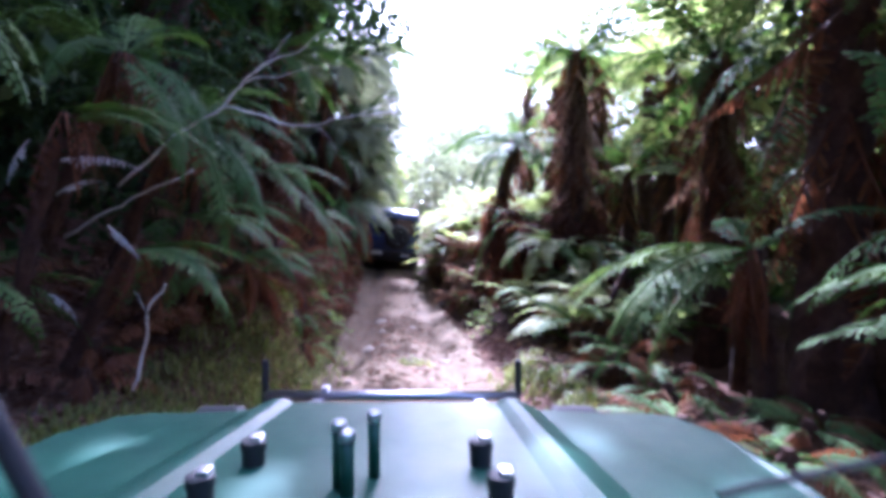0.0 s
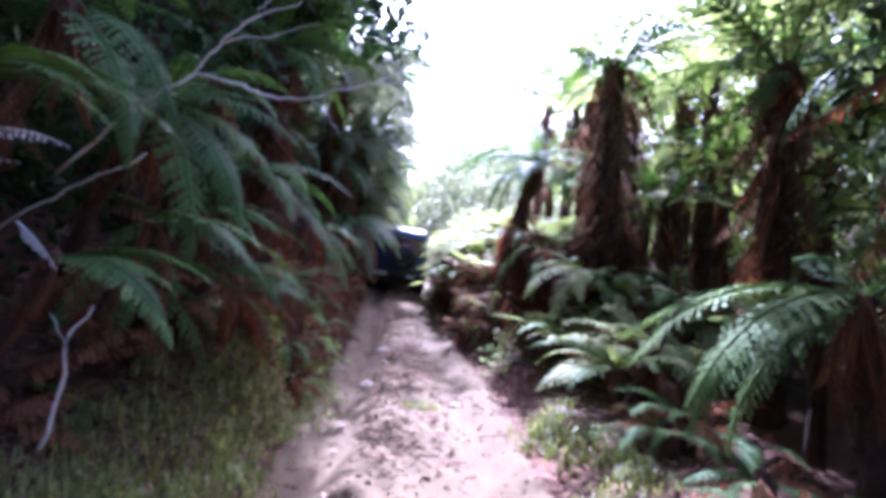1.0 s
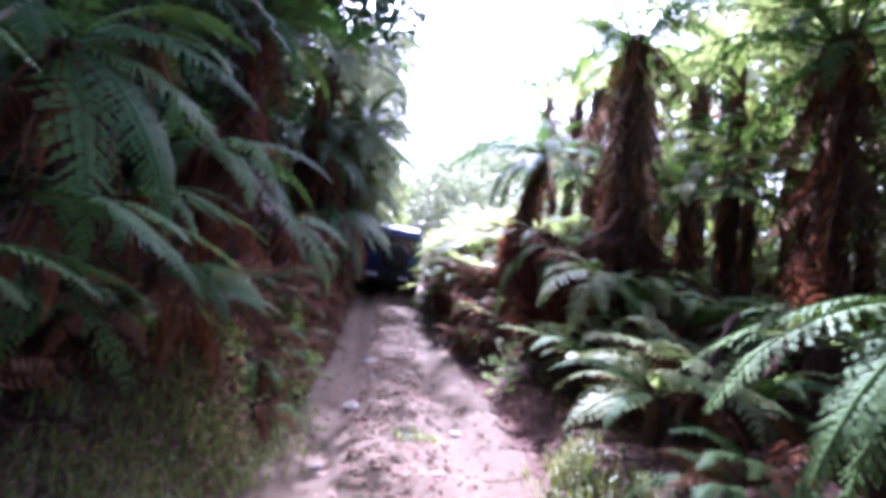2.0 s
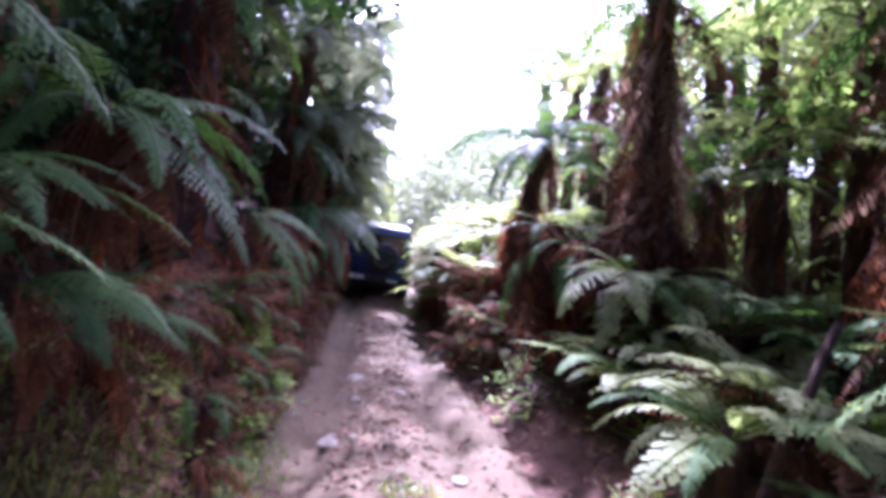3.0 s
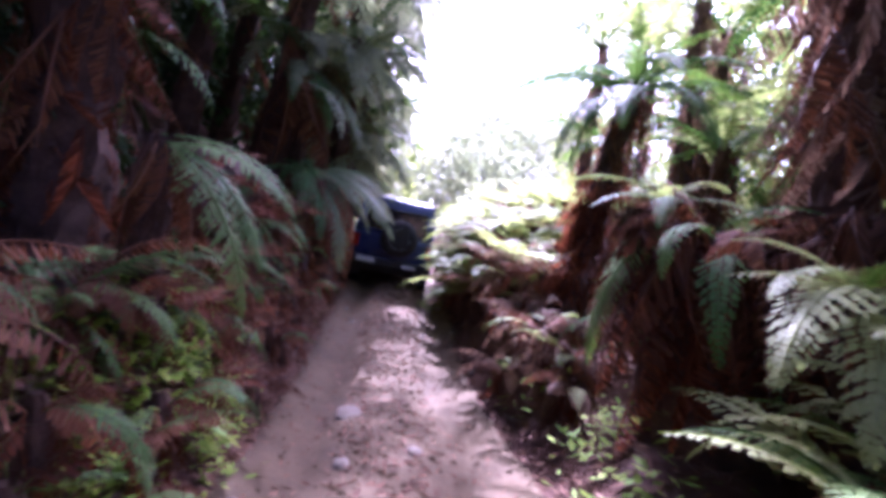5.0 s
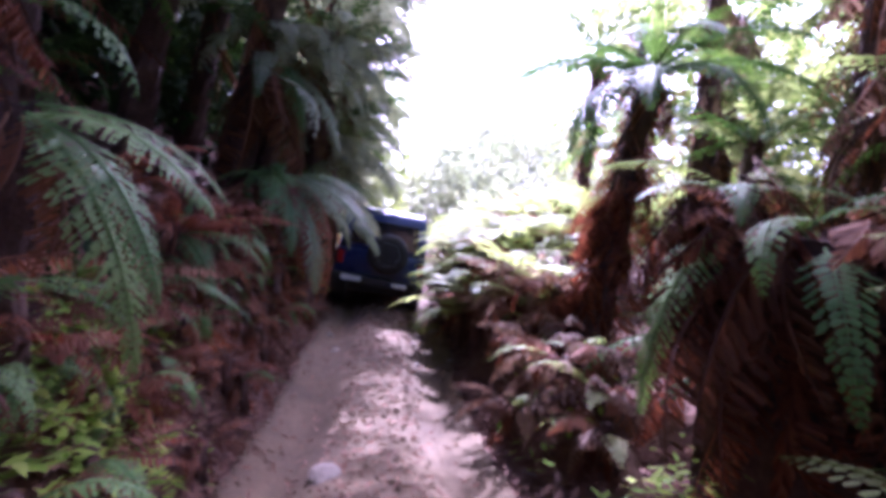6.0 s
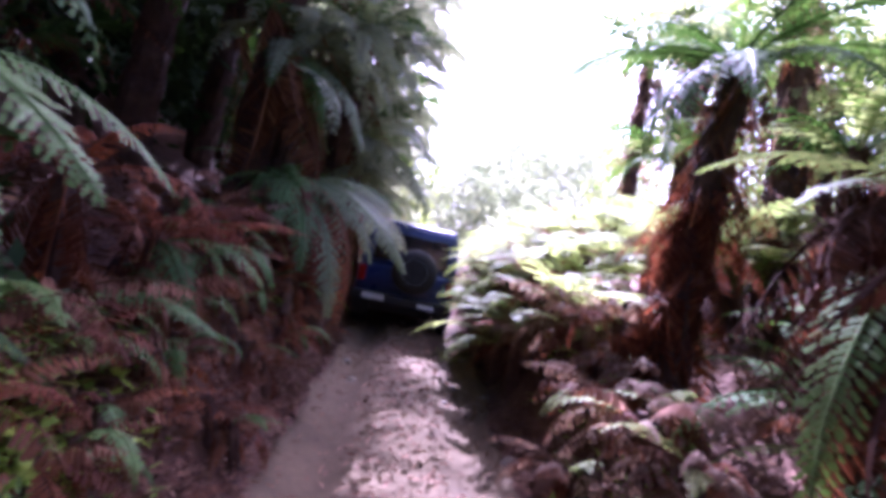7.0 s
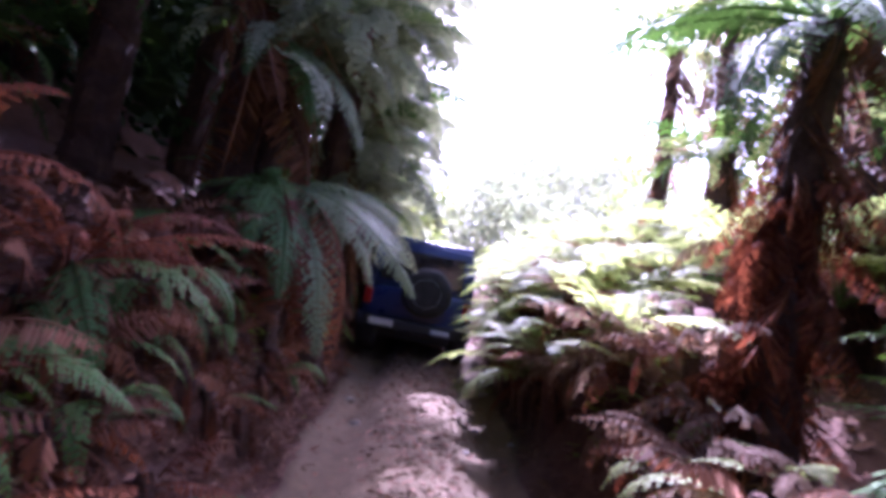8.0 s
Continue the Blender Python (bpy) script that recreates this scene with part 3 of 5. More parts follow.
# Roof added to shade the bank; its track side is never in view.
leaf_cloud("woods", blobs(24, (-9, -4.8), (10, 20), (6.2, 8.2), 1.5, 0.5, R2) + blobs(12, (-4.6, -0.4), (6, 10.5), (6.6, 8.4), 1.4, 0.5, R2), WOODS_SHADED, 380, 0.17, 12, "leafy roof added to shade the bank")
# Never in view; added to dim the trackside ferns.
leaf_cloud("woods", blobs(8, (1.8, 5.5), (2.5, 6.2), (6.2, 7.8), 1.4, 0.5, R2), WOODS_SHADED, 380, 0.16, 15, "unseen canopy added to shade the trackside ferns")
# Dark filler, closing light leaks and sky gaps on the hillside.
leaf_cloud("woods", blobs(30, (-9.5, -4.8), (9, 25), (0.6, 6.2), 1.6, 1.0, R2), WOODS_SHADED, 260, 0.16, 16, "dark undergrowth filling the hillside")
leaf_cloud("woods", blobs(14, (-7.0, -2.6), (26.5, 29.5), (0.3, 3.6), 1.2, 1.0, R2), WOODS, 240, 0.15, 17, "green scrub standing beyond the bend")


# ---- tree ferns and ferns on the left bank ----
def on(x, y, dz=0.0):
    return x, y, height(x, y) + dz


ALL = (0, 360)
TRACKSIDE_L = (-75, 75)
TRACKSIDE_R = (105, 255)
aimed_fern((-2.05, 4.5, 2.45), height(-3.0, 4.8), 0.05, [("aim", (-1.12, 4.45, 2.15), 20), ("aim", (-1.40, 4.3, 1.55), 10), ("aim_fresh", (-1.55, 4.0, 1.40), -10), ("aim", (-1.55, 3.9, 2.55), -15),
                                                    ("aim", (-1.30, 4.7, 1.85), 25), ("aim", (-1.75, 3.6, 1.95), 0), ("aim", (-1.35, 4.9, 2.50), 20), ("aim_pale", (-1.45, 4.4, 1.75), 0), ("aim", (-1.5, 5.1, 2.8), 0)], 1,
           "tree fern with dark green fronds arching from the bank", [("green", 6, 1.1, (80, 250)), ("far_weep", 5, 1.0, (90, 270)), ("dead", 10, 0.7, ALL)], foot=(-3.0, 4.8))
aimed_fern((-2.15, 3.75, 2.75), height(-3.1, 4.0), 0.05, [("aim", (-1.50, 3.55, 2.05), 10), ("aim", (-1.62, 3.4, 1.85), -10), ("aim", (-1.45, 3.95, 2.62), 10), ("aim", (-2.1, 2.9, 2.3), 0), ("aim_fresh", (-1.8, 4.3, 3.0), 0)], 201,
           "slender tree fern with drooping green fronds", [("green", 6, 1.1, (60, 250)), ("far_weep", 5, 1.0, (90, 270)), ("dead", 10, 0.7, ALL)], foot=(-3.1, 4.0))
RN = random.Random(12)
for i, (x, y, z) in enumerate([(-1.95, 4.95, 1.80), (-1.90, 4.20, 1.65), (-2.05, 5.25, 2.85), (-2.0, 3.55, 1.45), (-1.85, 5.2, 1.35), (-2.1, 3.1, 2.2)]):
    aims = [(RN.choice(("aim", "aim", "aim_fresh")), (x + RN.uniform(0.4, 0.75), y + RN.uniform(-0.45, 0.45), z - RN.uniform(0.02, 0.4)), RN.uniform(-15, 15)) for _ in range(6)]
    aimed_fern((x, y, z), height(x - 0.6, y + 0.2), 0.04, aims, 210 + i, "small fern with fine dark green fronds", [("dead", 6, 0.5, (-120, 90))], "small ferns on the near bank", (x - 0.6, y + 0.2))
aimed_fern((-1.9, 5.75, 2.22), height(-2.6, 5.9), 0.06, [("aim_pale", (-0.98, 5.75, 2.03), 15), ("aim_pale", (-1.08, 5.5, 1.45), 0), ("aim", (-1.35, 5.2, 1.75), -10), ("aim", (-1.85, 5.0, 1.80), 0), ("aim_fresh", (-1.5, 6.4, 2.25), 15), ("aim", (-1.3, 6.2, 1.75), 0), ("dead_arch", (-1.45, 5.5, 1.3), 0), ("rust_arch", (-1.3, 6.0, 1.25), 0)], 202,
           "tree fern with long silvery-green fronds over the verge", [("green_weep", 4, 0.9, (100, 260)), ("far_weep", 6, 0.9, (-120, 60)), ("dead", 22, 0.8, (-140, 90)), ("rust", 12, 0.8, (-130, 60))], foot=(-2.6, 5.9))
tree_fern(*on(-3.3, 2.5), 2.3, 0.12, (0.05, 0.05), 2, [("green", 14, 1.7, (-90, 100), 0.1), ("green_weep", 9, 1.4, (-80, 90), 0.3)], "tree fern with dark green fronds over litter", [("dead", 18, 1.2, ALL, 0.4, 1.0)])
tree_fern(*on(-2.65, 8.35), 3.3, 0.20, (0.02, 0.0), 4, [("green_weep", 9, 1.7, ALL, 0.1), ("green", 7, 1.8, ALL, 0.0)], "tall tree fern with a reddish-brown skirt of dead fronds", [("dead", 40, 0.8, (-170, 80), 0.3, 1.0), ("rust", 110, 0.6, (-170, 80), 0.08, 0.95)])
aimed_fern((-2.0, 8.15, 1.92), height(-2.0, 8.15) - 0.1, 0.08, [("aim", (-1.20, 7.95, 1.56), 10), ("aim", (-1.32, 7.92, 1.28), 5), ("aim_fresh", (-1.40, 7.95, 1.05), 0), ("aim", (-1.35, 8.5, 1.65), 15)], 5,
           "green fern with hanging toothed fronds on the bank", [("dead", 10, 0.7, (-120, 60))])
ground_fern(*on(-2.35, 10.2, 0.35), [("rust_arch", 9, 0.75, (-130, 60)), ("dead", 9, 0.8, (-130, 60)), ("green_weep", 2, 0.8, (-70, 40))], 6, "dying fern with rusty red fronds on the bank")
ground_fern(*on(-2.5, 9.6, 0.7), [("rust_arch", 5, 0.8, (-110, 30)), ("rust", 8, 0.8, (-120, 30))], 16, "dead rusty fern hanging over the bank")
aimed_fern((-2.3, 12.3, 2.3), height(-2.3, 12.3), 0.10, [("aim_pale", (-1.05, 11.4, 1.50), 10), ("aim_pale", (-1.12, 11.9, 1.70), 15), ("aim_pale", (-1.15, 12.6, 1.95), 20), ("aim_pale", (-1.55, 11.3, 1.10), 0),
                                                      ("aim", (-1.75, 11.15, 1.45), -5), ("aim_pale", (-1.25, 12.2, 2.05), 15), ("aim", (-2.0, 11.2, 1.7), -10), ("aim_pale", (-1.35, 11.8, 1.55), 0), ("aim", (-1.3, 13.0, 2.2), 15), ("dead_arch", (-1.5, 11.5, 1.0), 0), ("rust_arch", (-1.7, 11.3, 1.2), 0)], 7,
           "tree fern with pale glossy fronds arching to the track", [("dead", 18, 0.8, (-120, 60)), ("far_weep", 8, 0.8, (-110, 60)), ("green_weep", 3, 0.8, (120, 240))])
aimed_fern((-2.55, 12.7, 3.75), height(-2.55, 12.7), 0.10, [("aim_pale", (-1.62, 12.2, 2.60), 0), ("aim_pale", (-1.70, 12.8, 3.05), 10), ("aim", (-2.0, 12.0, 2.75), 0), ("aim_pale", (-1.5, 13.3, 3.2), 10), ("aim", (-2.4, 11.7, 3.0), 0), ("aim_pale", (-1.4, 13.0, 2.7), 0)], 203,
           "tree fern with hanging silvery fronds", [("pale_weep", 8, 1.4, (-90, 90)), ("green", 4, 1.4, (60, 300)), ("dead", 20, 1.3, (-140, 60))])
tree_fern(*on(-2.9, 12.6), 3.6, 0.15, (0.12, 0.0), 8, [("pale_weep", 14, 2.0, ALL, 0.3), ("green", 6, 2.0, ALL, 0.0)], "tall tree fern with weeping fronds", [("pale_weep", 8, 1.5, (-120, 60), 0.4, 0.9), ("dead", 26, 1.5, ALL, 0.4, 1.0)])
tree_fern(*on(-2.75, 14.9), 4.6, 0.15, (0.14, -0.02), 9, [("pale_weep", 18, 1.9, ALL, 0.5), ("far", 8, 1.8, ALL, 0.0)], "tall tree fern with a curtain of grey-green fronds", [("pale_weep", 18, 1.7, (-120, 50), 0.55, 0.98), ("dead", 10, 1.3, ALL, 0.4, 1.0)])
tree_fern(*on(-3.3, 17.2), 5.2, 0.15, (0.16, -0.02), 10, [("pale_weep", 18, 1.8, ALL, 0.5), ("far", 8, 1.7, ALL, 0.0)], "tall tree fern with a curtain of grey-green fronds", [("pale_weep", 18, 1.9, (-120, 50), 0.55, 0.98)])
tree_fern(*on(-3.1, 18.6), 5.4, 0.14, (0.2, -0.03), 13, [("pale_weep", 22, 1.7, ALL, 0.6), ("far", 8, 1.6, ALL, 0.0)], "tall leaning tree fern with hanging fronds above the bend", [("pale_weep", 22, 2.0, (-130, 60), 0.6, 1.0)])
for i, (x, y, z, h) in enumerate([(-2.35, 14.0, 1.3, 2.3), (-2.45, 15.2, 1.4, 3.0), (-2.5, 16.2, 1.5, 2.2), (-2.75, 17.3, 1.5, 3.2), (-3.0, 18.4, 1.6, 2.6), (-2.3, 13.4, 1.2, 3.4), (-3.6, 19.8, 1.6, 3.4)]):
    tree_fern(*on(x, y), h, 0.12, (0.10, -0.02), 640 + i, [("pale_weep", 13, 1.5, (-130, 100), 0.4), ("aim_pale", 6, 1.3, (-100, 70), 0.2), ("far", 4, 1.5, ALL, 0.0)], "tree fern with grey-green fronds hanging over the bend", [("pale_weep", 10, 1.2, (-120, 60), 0.35, 0.95), ("dead", 12, 1.0, ALL, 0.3, 1.0)], "weeping tree ferns at the bend")
tree_fern(*on(-3.5, 13.8), 2.2, 0.13, (0.2, -0.05), 11, [("pale_weep", 14, 1.9, (-110, 60), 0.3), ("far", 6, 1.8, ALL, 0.0)], "tree fern with drooping fronds beside the bend")
tree_fern(*on(-4.4, 20.5), 4.6, 0.15, (0.12, -0.05), 12, [("pale_weep", 18, 2.5, ALL, 0.5), ("far", 8, 2.2, ALL, 0.0)], "tall tree fern with a curtain of grey-green fronds", [("pale_weep", 14, 1.9, (-120, 50), 0.3, 0.95)])
for i, (x, y, h) in enumerate([(-4.3, 5.5, 4.6), (-4.6, 8.2, 5.0), (-4.0, 10.4, 4.4), (-5.4, 11.5, 5.5), (-4.8, 3.2, 4.8), (-4.3, 14.4, 5.0), (-6.0, 7.0, 6.0), (-4.7, 0.6, 4.5), (-5.6, 17.0, 5.0), (-3.7, 7.0, 3.6), (-3.9, 12.2, 5.4), (-3.6, 9.3, 4.0)]):
    tree_fern(*on(x, y), h, 0.13, (0.14, 0.02), 40 + i, [("far", 9, 2.2, ALL, 0.1), ("far_weep", 7, 2.0, ALL, 0.3)], "dark tree fern in deep shade", [("dead", 8, 1.5, ALL, 0.4, 1.0), ("far_weep", 5, 1.5, (-150, 60), 0.3, 0.8)], "tree ferns in the shade of the hillside")
for i in range(9):
    y = 14.2 + i * 0.75
    ground_fern(*on(centre_x(y) - 1.7, y, 0.1), [("far_weep", 4, 0.75, (-110, 70)), ("far", 3, 0.8, (-100, 80)), ("rust_small", 4, 0.7, (-100, 60)), ("dead_small", 3, 0.7, (-80, 60))], 360 + i, "dark green fern with rusty fronds on the outer bank", "ferns on the bank by the bend")
for i, (x, y) in enumerate([(-2.6, 5.1), (-3.0, 3.2)]):
    ground_fern(*on(x, y, 0.3), [("far_weep", 7, 0.9, (-120, 90)), ("far", 5, 0.9, (-90, 120)), ("dead_arch", 5, 0.8, (-120, 60))], 380 + i, "dark fern tangled with dead brown fronds", "ferns on the near bank")
for i in range(16):
    y = 13.6 + i * 0.42
    ground_fern(*on(centre_x(y) - 1.3 - 0.1 * (i % 3), y, 0.0), [("far_weep", 3, 0.45, (-110, 90)), ("rust_small", 3, 0.45, (-110, 90)), ("dead_small", 3, 0.4, (-90, 80))], 400 + i, "small fern with rusty fronds at the foot of the bank", "small ferns at the bend")
R = random.Random(31)
for i in range(16):
    x, y = R.uniform(-6.0, -3.1), R.uniform(0.5, 17)
    ground_fern(*on(x, y, 0.25), [("far", 4, 1.4, ALL), ("far_weep", 4, 1.3, (-120, 80)), ("dead_small", 3, 0.9, (-120, 60))], 300 + i, "dark green fern in deep shade", "ferns in the shade of the hillside")

# ---- right side ----
aimed_fern((2.5, 4.4, 1.42), height(2.6, 4.4), 0.07, [("aim_fresh", (0.95, 4.25, 0.92), 10), ("aim_fresh", (1.15, 3.85, 0.78), 0), ("aim_fresh", (1.25, 4.6, 1.12), 10), ("aim_fresh", (1.05, 4.8, 0.98), 10), ("aim", (1.3, 4.15, 0.55), 0), ("aim", (1.6, 4.3, 0.4), 0)], 60,
           "large spreading fern with long green fronds", [("green", 4, 1.1, (-60, 100)), ("dead", 12, 0.8, (90, 280))], "ferns along the track", (2.6, 4.4))
for i, (x, y) in enumerate([(1.35, 3.1), (1.7, 2.7), (1.6, 3.9), (2.2, 3.3), (2.1, 4.9), (1.5, 4.9), (2.7, 3.9), (1.25, 2.2)]):
    ground_fern(*on(x, y, 0.1), [("aim", 5, 0.55, (60, 300)), ("green_weep", 4, 0.5, ALL), ("dead_small", 5, 0.5, ALL)], 580 + i, "low dark fern over brown litter", "low ferns by the track")
ground_fern(*on(3.0, 5.6, 0.95), [("green_low", 6, 1.2, (95, 270)), ("light", 4, 1.1, (100, 270)), ("green", 4, 1.3, ALL)], 61, "large spreading fern with long green fronds")
ground_fern(*on(2.75, 2.35, 0.95), [("green", 8, 1.3, (90, 270)), ("green_low", 5, 1.3, (100, 260))], 62, "bright green fern in a shaft of light")
ground_fern(*on(2.0, 6.6, 0.45), [("light", 9, 1.2, (90, 280)), ("dead_arch", 5, 0.8, (120, 260))], 63, "green fern at the edge of the track")
tree_fern(*on(1.75, 7.75), 0.8, 0.07, (0.0, -0.03), 64, [("light_weep", 6, 0.6, (120, 330), 0.15), ("light", 4, 0.6, (60, 340), 0.05), ("green_low", 3, 0.6, ALL, 0.0)], "young fern with broad light green fronds", [("dead", 10, 0.6, ALL, 0.6, 1.0)])
tree_fern(*on(1.95, 7.95), 1.0, 0.07, (0.05, 0.0), 65, [("light", 9, 1.0, (80, 320), 0.05), ("green_low", 4, 1.0, (120, 300), 0.0)], "young fern with broad light green fronds", [("dead", 10, 0.6, ALL, 0.6, 1.0)])
for i, (x, y) in enumerate([(1.35, 7.3), (1.75, 7.4), (1.45, 6.0), (2.5, 6.7), (2.25, 6.1)]):
    ground_fern(*on(x, y, 0.3), [("light" if i < 4 else "green_low", 7, 0.95, (80, 300)), ("green_low", 4, 0.95, (80, 300)), ("dead_arch", 3, 0.6, ALL)], 290 + i, "fern with fresh green fronds by the track", "ferns along the track")
ground_fern(*on(1.7, 5.1, 0.2), [("green_low", 5, 0.65, (90, 270)), ("dead_arch", 6, 0.6, ALL)], 66, "low green fern over dark ground")
tree_fern(*on(3.05, 4.35), 4.6, 0.20, (0.06, 0.03), 67, [("green", 9, 2.0, ALL, 0.1), ("green_weep", 6, 1.8, ALL, 0.1)], "dark mossy tree fern trunk", [("dead", 40, 1.2, ALL, 0.35, 1.0), ("far_weep", 6, 1.2, (120, 300), 0.4, 0.8)])
tree_fern(*on(3.4, 7.0), 3.9, 0.13, (0.02, 0.0), 68, [("light_far", 10, 2.1, ALL, 0.0), ("far", 8, 2.0, ALL, 0.1), ("far_weep", 10, 1.3, ALL, 0.25)], "tree fern with a hanging skirt of brown fronds", [("clad", 22, 0.9, ALL, 0.5, 1.0), ("dead", 80, 0.95, ALL, 0.35, 1.0), ("skirt_red", 8, 0.9, ALL, 0.9, 1.0)])
tree_fern(*on(2.0, 8.75), 4.1, 0.17, (0.03, 0.0), 69, [("light_far", 9, 1.7, ALL, 0.0), ("far", 12, 1.5, ALL, 0.15), ("far_weep", 10, 1.0, ALL, 0.25)], "tree fern with a pale brown skirt of dead fronds", [("clad", 75, 0.9, ALL, 0.5, 0.98), ("dead", 60, 0.9, ALL, 0.4, 1.02)])
tree_fern(*on(2.95, 10.4), 3.9, 0.13, (0.0, 0.05), 70, [("light_far", 8, 1.8, ALL, 0.0), ("far", 6, 1.8, ALL, 0.0)], "tree fern with a dark brown skirt", [("clad", 14, 0.7, ALL, 0.5, 1.0), ("dead", 70, 0.7, ALL, 0.3, 1.0)])
tree_fern(*on(1.4, 8.85), 1.3, 0.24, (-0.05, -0.05), 71, [("green_weep", 2, 0.95, (205, 250), 0.05)], "squat tree fern on a mound of brown dead fronds", [("skirt_red", 56, 1.0, ALL, 0.72, 1.08), ("dead_arch", 22, 0.6, ALL, 0.95, 1.1), ("rust", 24, 0.9, (100, 280), 0.6, 1.05)])
aimed_fern((1.50, 11.5, 3.50), height(0.85, 10.95), 0.12, [("aim", (-0.05, 12.3, 3.35), 10), ("aim", (0.0, 11.5, 3.10), -10), ("aim", (0.55, 10.7, 2.45), 0), ("aim", (1.05, 10.3, 2.75), 0), ("aim", (1.85, 10.1, 2.60), 0), ("aim", (2.65, 10.5, 2.95), 0), ("aim", (3.05, 11.2, 3.25), 0),
                                                     ("aim", (0.35, 12.9, 3.75), 10), ("aim", (0.95, 13.1, 3.95), 0), ("aim", (2.4, 12.7, 3.8), 0), ("aim", (0.25, 10.9, 3.30), -10), ("aim", (1.35, 9.8, 3.15), 0), ("aim", (0.75, 10.9, 2.4), 0), ("aim", (2.8, 12.0, 3.7), 0), ("aim", (2.2, 10.0, 3.2), 0),
                                                     ("aim", (0.45, 12.0, 3.9), 0), ("aim", (1.2, 10.6, 4.1), 0), ("aim", (2.3, 11.0, 4.05), 0), ("aim", (1.7, 12.6, 4.4), 0)], 72,
           "leaning tree fern with a rust-red skirt at its foot", [("dead", 14, 0.9, ALL)], "tree ferns beside the track", (0.85, 10.95),
           [("rust", 150, 0.62, (60, 340), 0.12, 0.66), ("skirt_rust", 34, 0.55, (100, 320), 0.25, 0.6), ("dead", 36, 0.6, ALL, 0.6, 1.0)])
for i, (x, y, h) in enumerate([(4.0, 10.0, 4.2), (2.75, 13.1, 4.2), (5.2, 13.6, 4.6), (6.0, 5.5, 4.6)]):
    tree_fern(*on(x, y), h, 0.13, (0.04, 0.03), 95 + i, [("light_far", 8, 1.9, ALL, 0.1)], "slim dark tree fern trunk in the wood", [("dead", 22, 0.8, ALL, 0.3, 1.0), ("clad", 12, 0.8, ALL, 0.55, 1.0)], "tree ferns in the wood")
for i, (x, y, h) in enumerate([(2.6, 18.5, 4.9), (3.4, 18.0, 5.2), (4.4, 20.0, 5.0), (3.9, 15.0, 4.4)]):
    tree_fern(*on(x, y), h, 0.13, (0.06, 0.0), 73 + i, [("light_far", 10, 2.2, ALL, 0.0), ("far", 8, 2.1, ALL, 0.1)], "sunlit tree fern with a feathery crown", [("skirt", 14, 1.4, ALL, 0.6, 1.0), ("dead", 10, 1.4, ALL, 0.5, 1.0)])
for i, (x, y, h) in enumerate([(4.9, 4.6, 4.6), (5.6, 6.9, 5.0), (4.9, 9.4, 4.4), (5.9, 11.4, 5.2), (4.6, 12.6, 4.2), (6.4, 15.0, 5.0), (6.8, 9.0, 5.6), (5.0, 1.6, 4.8)]):
    tree_fern(*on(x, y), h, 0.15, (0.03, 0.02), 80 + i, [("light_far", 10, 2.2, ALL, 0.1), ("far", 7, 2.0, ALL, 0.2)], "tree fern among sunlit undergrowth", [("dead", 14, 1.4, ALL, 0.6, 1.0)], "tree ferns in the wood")
aimed_fern((1.5, 7.85, 1.48), height(1.5, 7.85), 0.06, [("aim_light", (0.85, 7.45, 1.42), 10), ("aim_light", (0.75, 7.2, 1.12), 0), ("aim_light", (1.35, 7.0, 1.12), 0), ("aim_fresh", (1.75, 7.1, 1.08), 0), ("aim_light", (2.05, 7.5, 1.25), 0), ("aim_light", (1.0, 8.15, 1.68), 0), ("aim_fresh", (1.3, 7.25, 1.58), 0), ("aim_light", (1.05, 7.1, 0.9), 0)], 204,
           "fern with broad light green fronds by the track", [("dead", 8, 0.6, ALL)], "ferns along the track")
aimed_fern((2.2, 8.3, 1.5), height(2.2, 8.3), 0.06, [("aim_light", (1.75, 7.7, 1.4), 0), ("aim_light", (2.1, 7.4, 1.1), 0), ("aim_fresh", (2.6, 7.6, 1.2), 0), ("aim_light", (1.6, 8.3, 1.7), 0), ("aim_light", (2.8, 8.1, 1.4), 0), ("aim_fresh", (1.9, 7.5, 0.85), 0)], 205,
           "fern with broad light green fronds by the track", [("dead", 8, 0.6, ALL)], "ferns along the track")
aimed_fern((1.05, 9.0, 1.95), height(1.1, 9.05), 0.10, [("aim_pale", (1.50, 8.55, 1.80), 0), ("aim_pale", (0.45, 8.8, 1.85), 0), ("aim", (0.75, 8.4, 1.72), 0), ("aim_light", (0.35, 9.35, 2.05), 0), ("aim_light", (1.6, 9.3, 2.1), 0), ("aim", (0.52, 8.75, 0.85), 0), ("rust_arch", (0.85, 8.5, 1.1), 0), ("rust_arch", (1.25, 8.45, 1.3), 0), ("rust_arch", (1.5, 8.6, 1.2), 0), ("thatch_arch", (0.95, 8.5, 1.45), 0)], 206,
           "squat tree fern with a fan of pale fronds over dead ones", [("rust", 18, 0.8, ALL), ("dead", 18, 0.8, ALL)], "tree ferns beside the track", (1.1, 9.05),
           [("skirt_red", 80, 0.75, ALL, 0.7, 1.06), ("rust", 36, 0.7, (120, 330), 0.6, 1.02)])
tree_fern(*on(1.95, 8.55), 1.55, 0.2, (0.02, -0.03), 207, [("far", 3, 0.9, (60, 200), 0.1)], "squat tree fern buried in dark brown dead fronds", [("skirt_red", 60, 0.9, ALL, 0.7, 1.05), ("rust", 40, 0.8, (140, 320), 0.55, 1.0), ("dead", 30, 0.8, ALL, 0.5, 1.0)])
RW = random.Random(91)
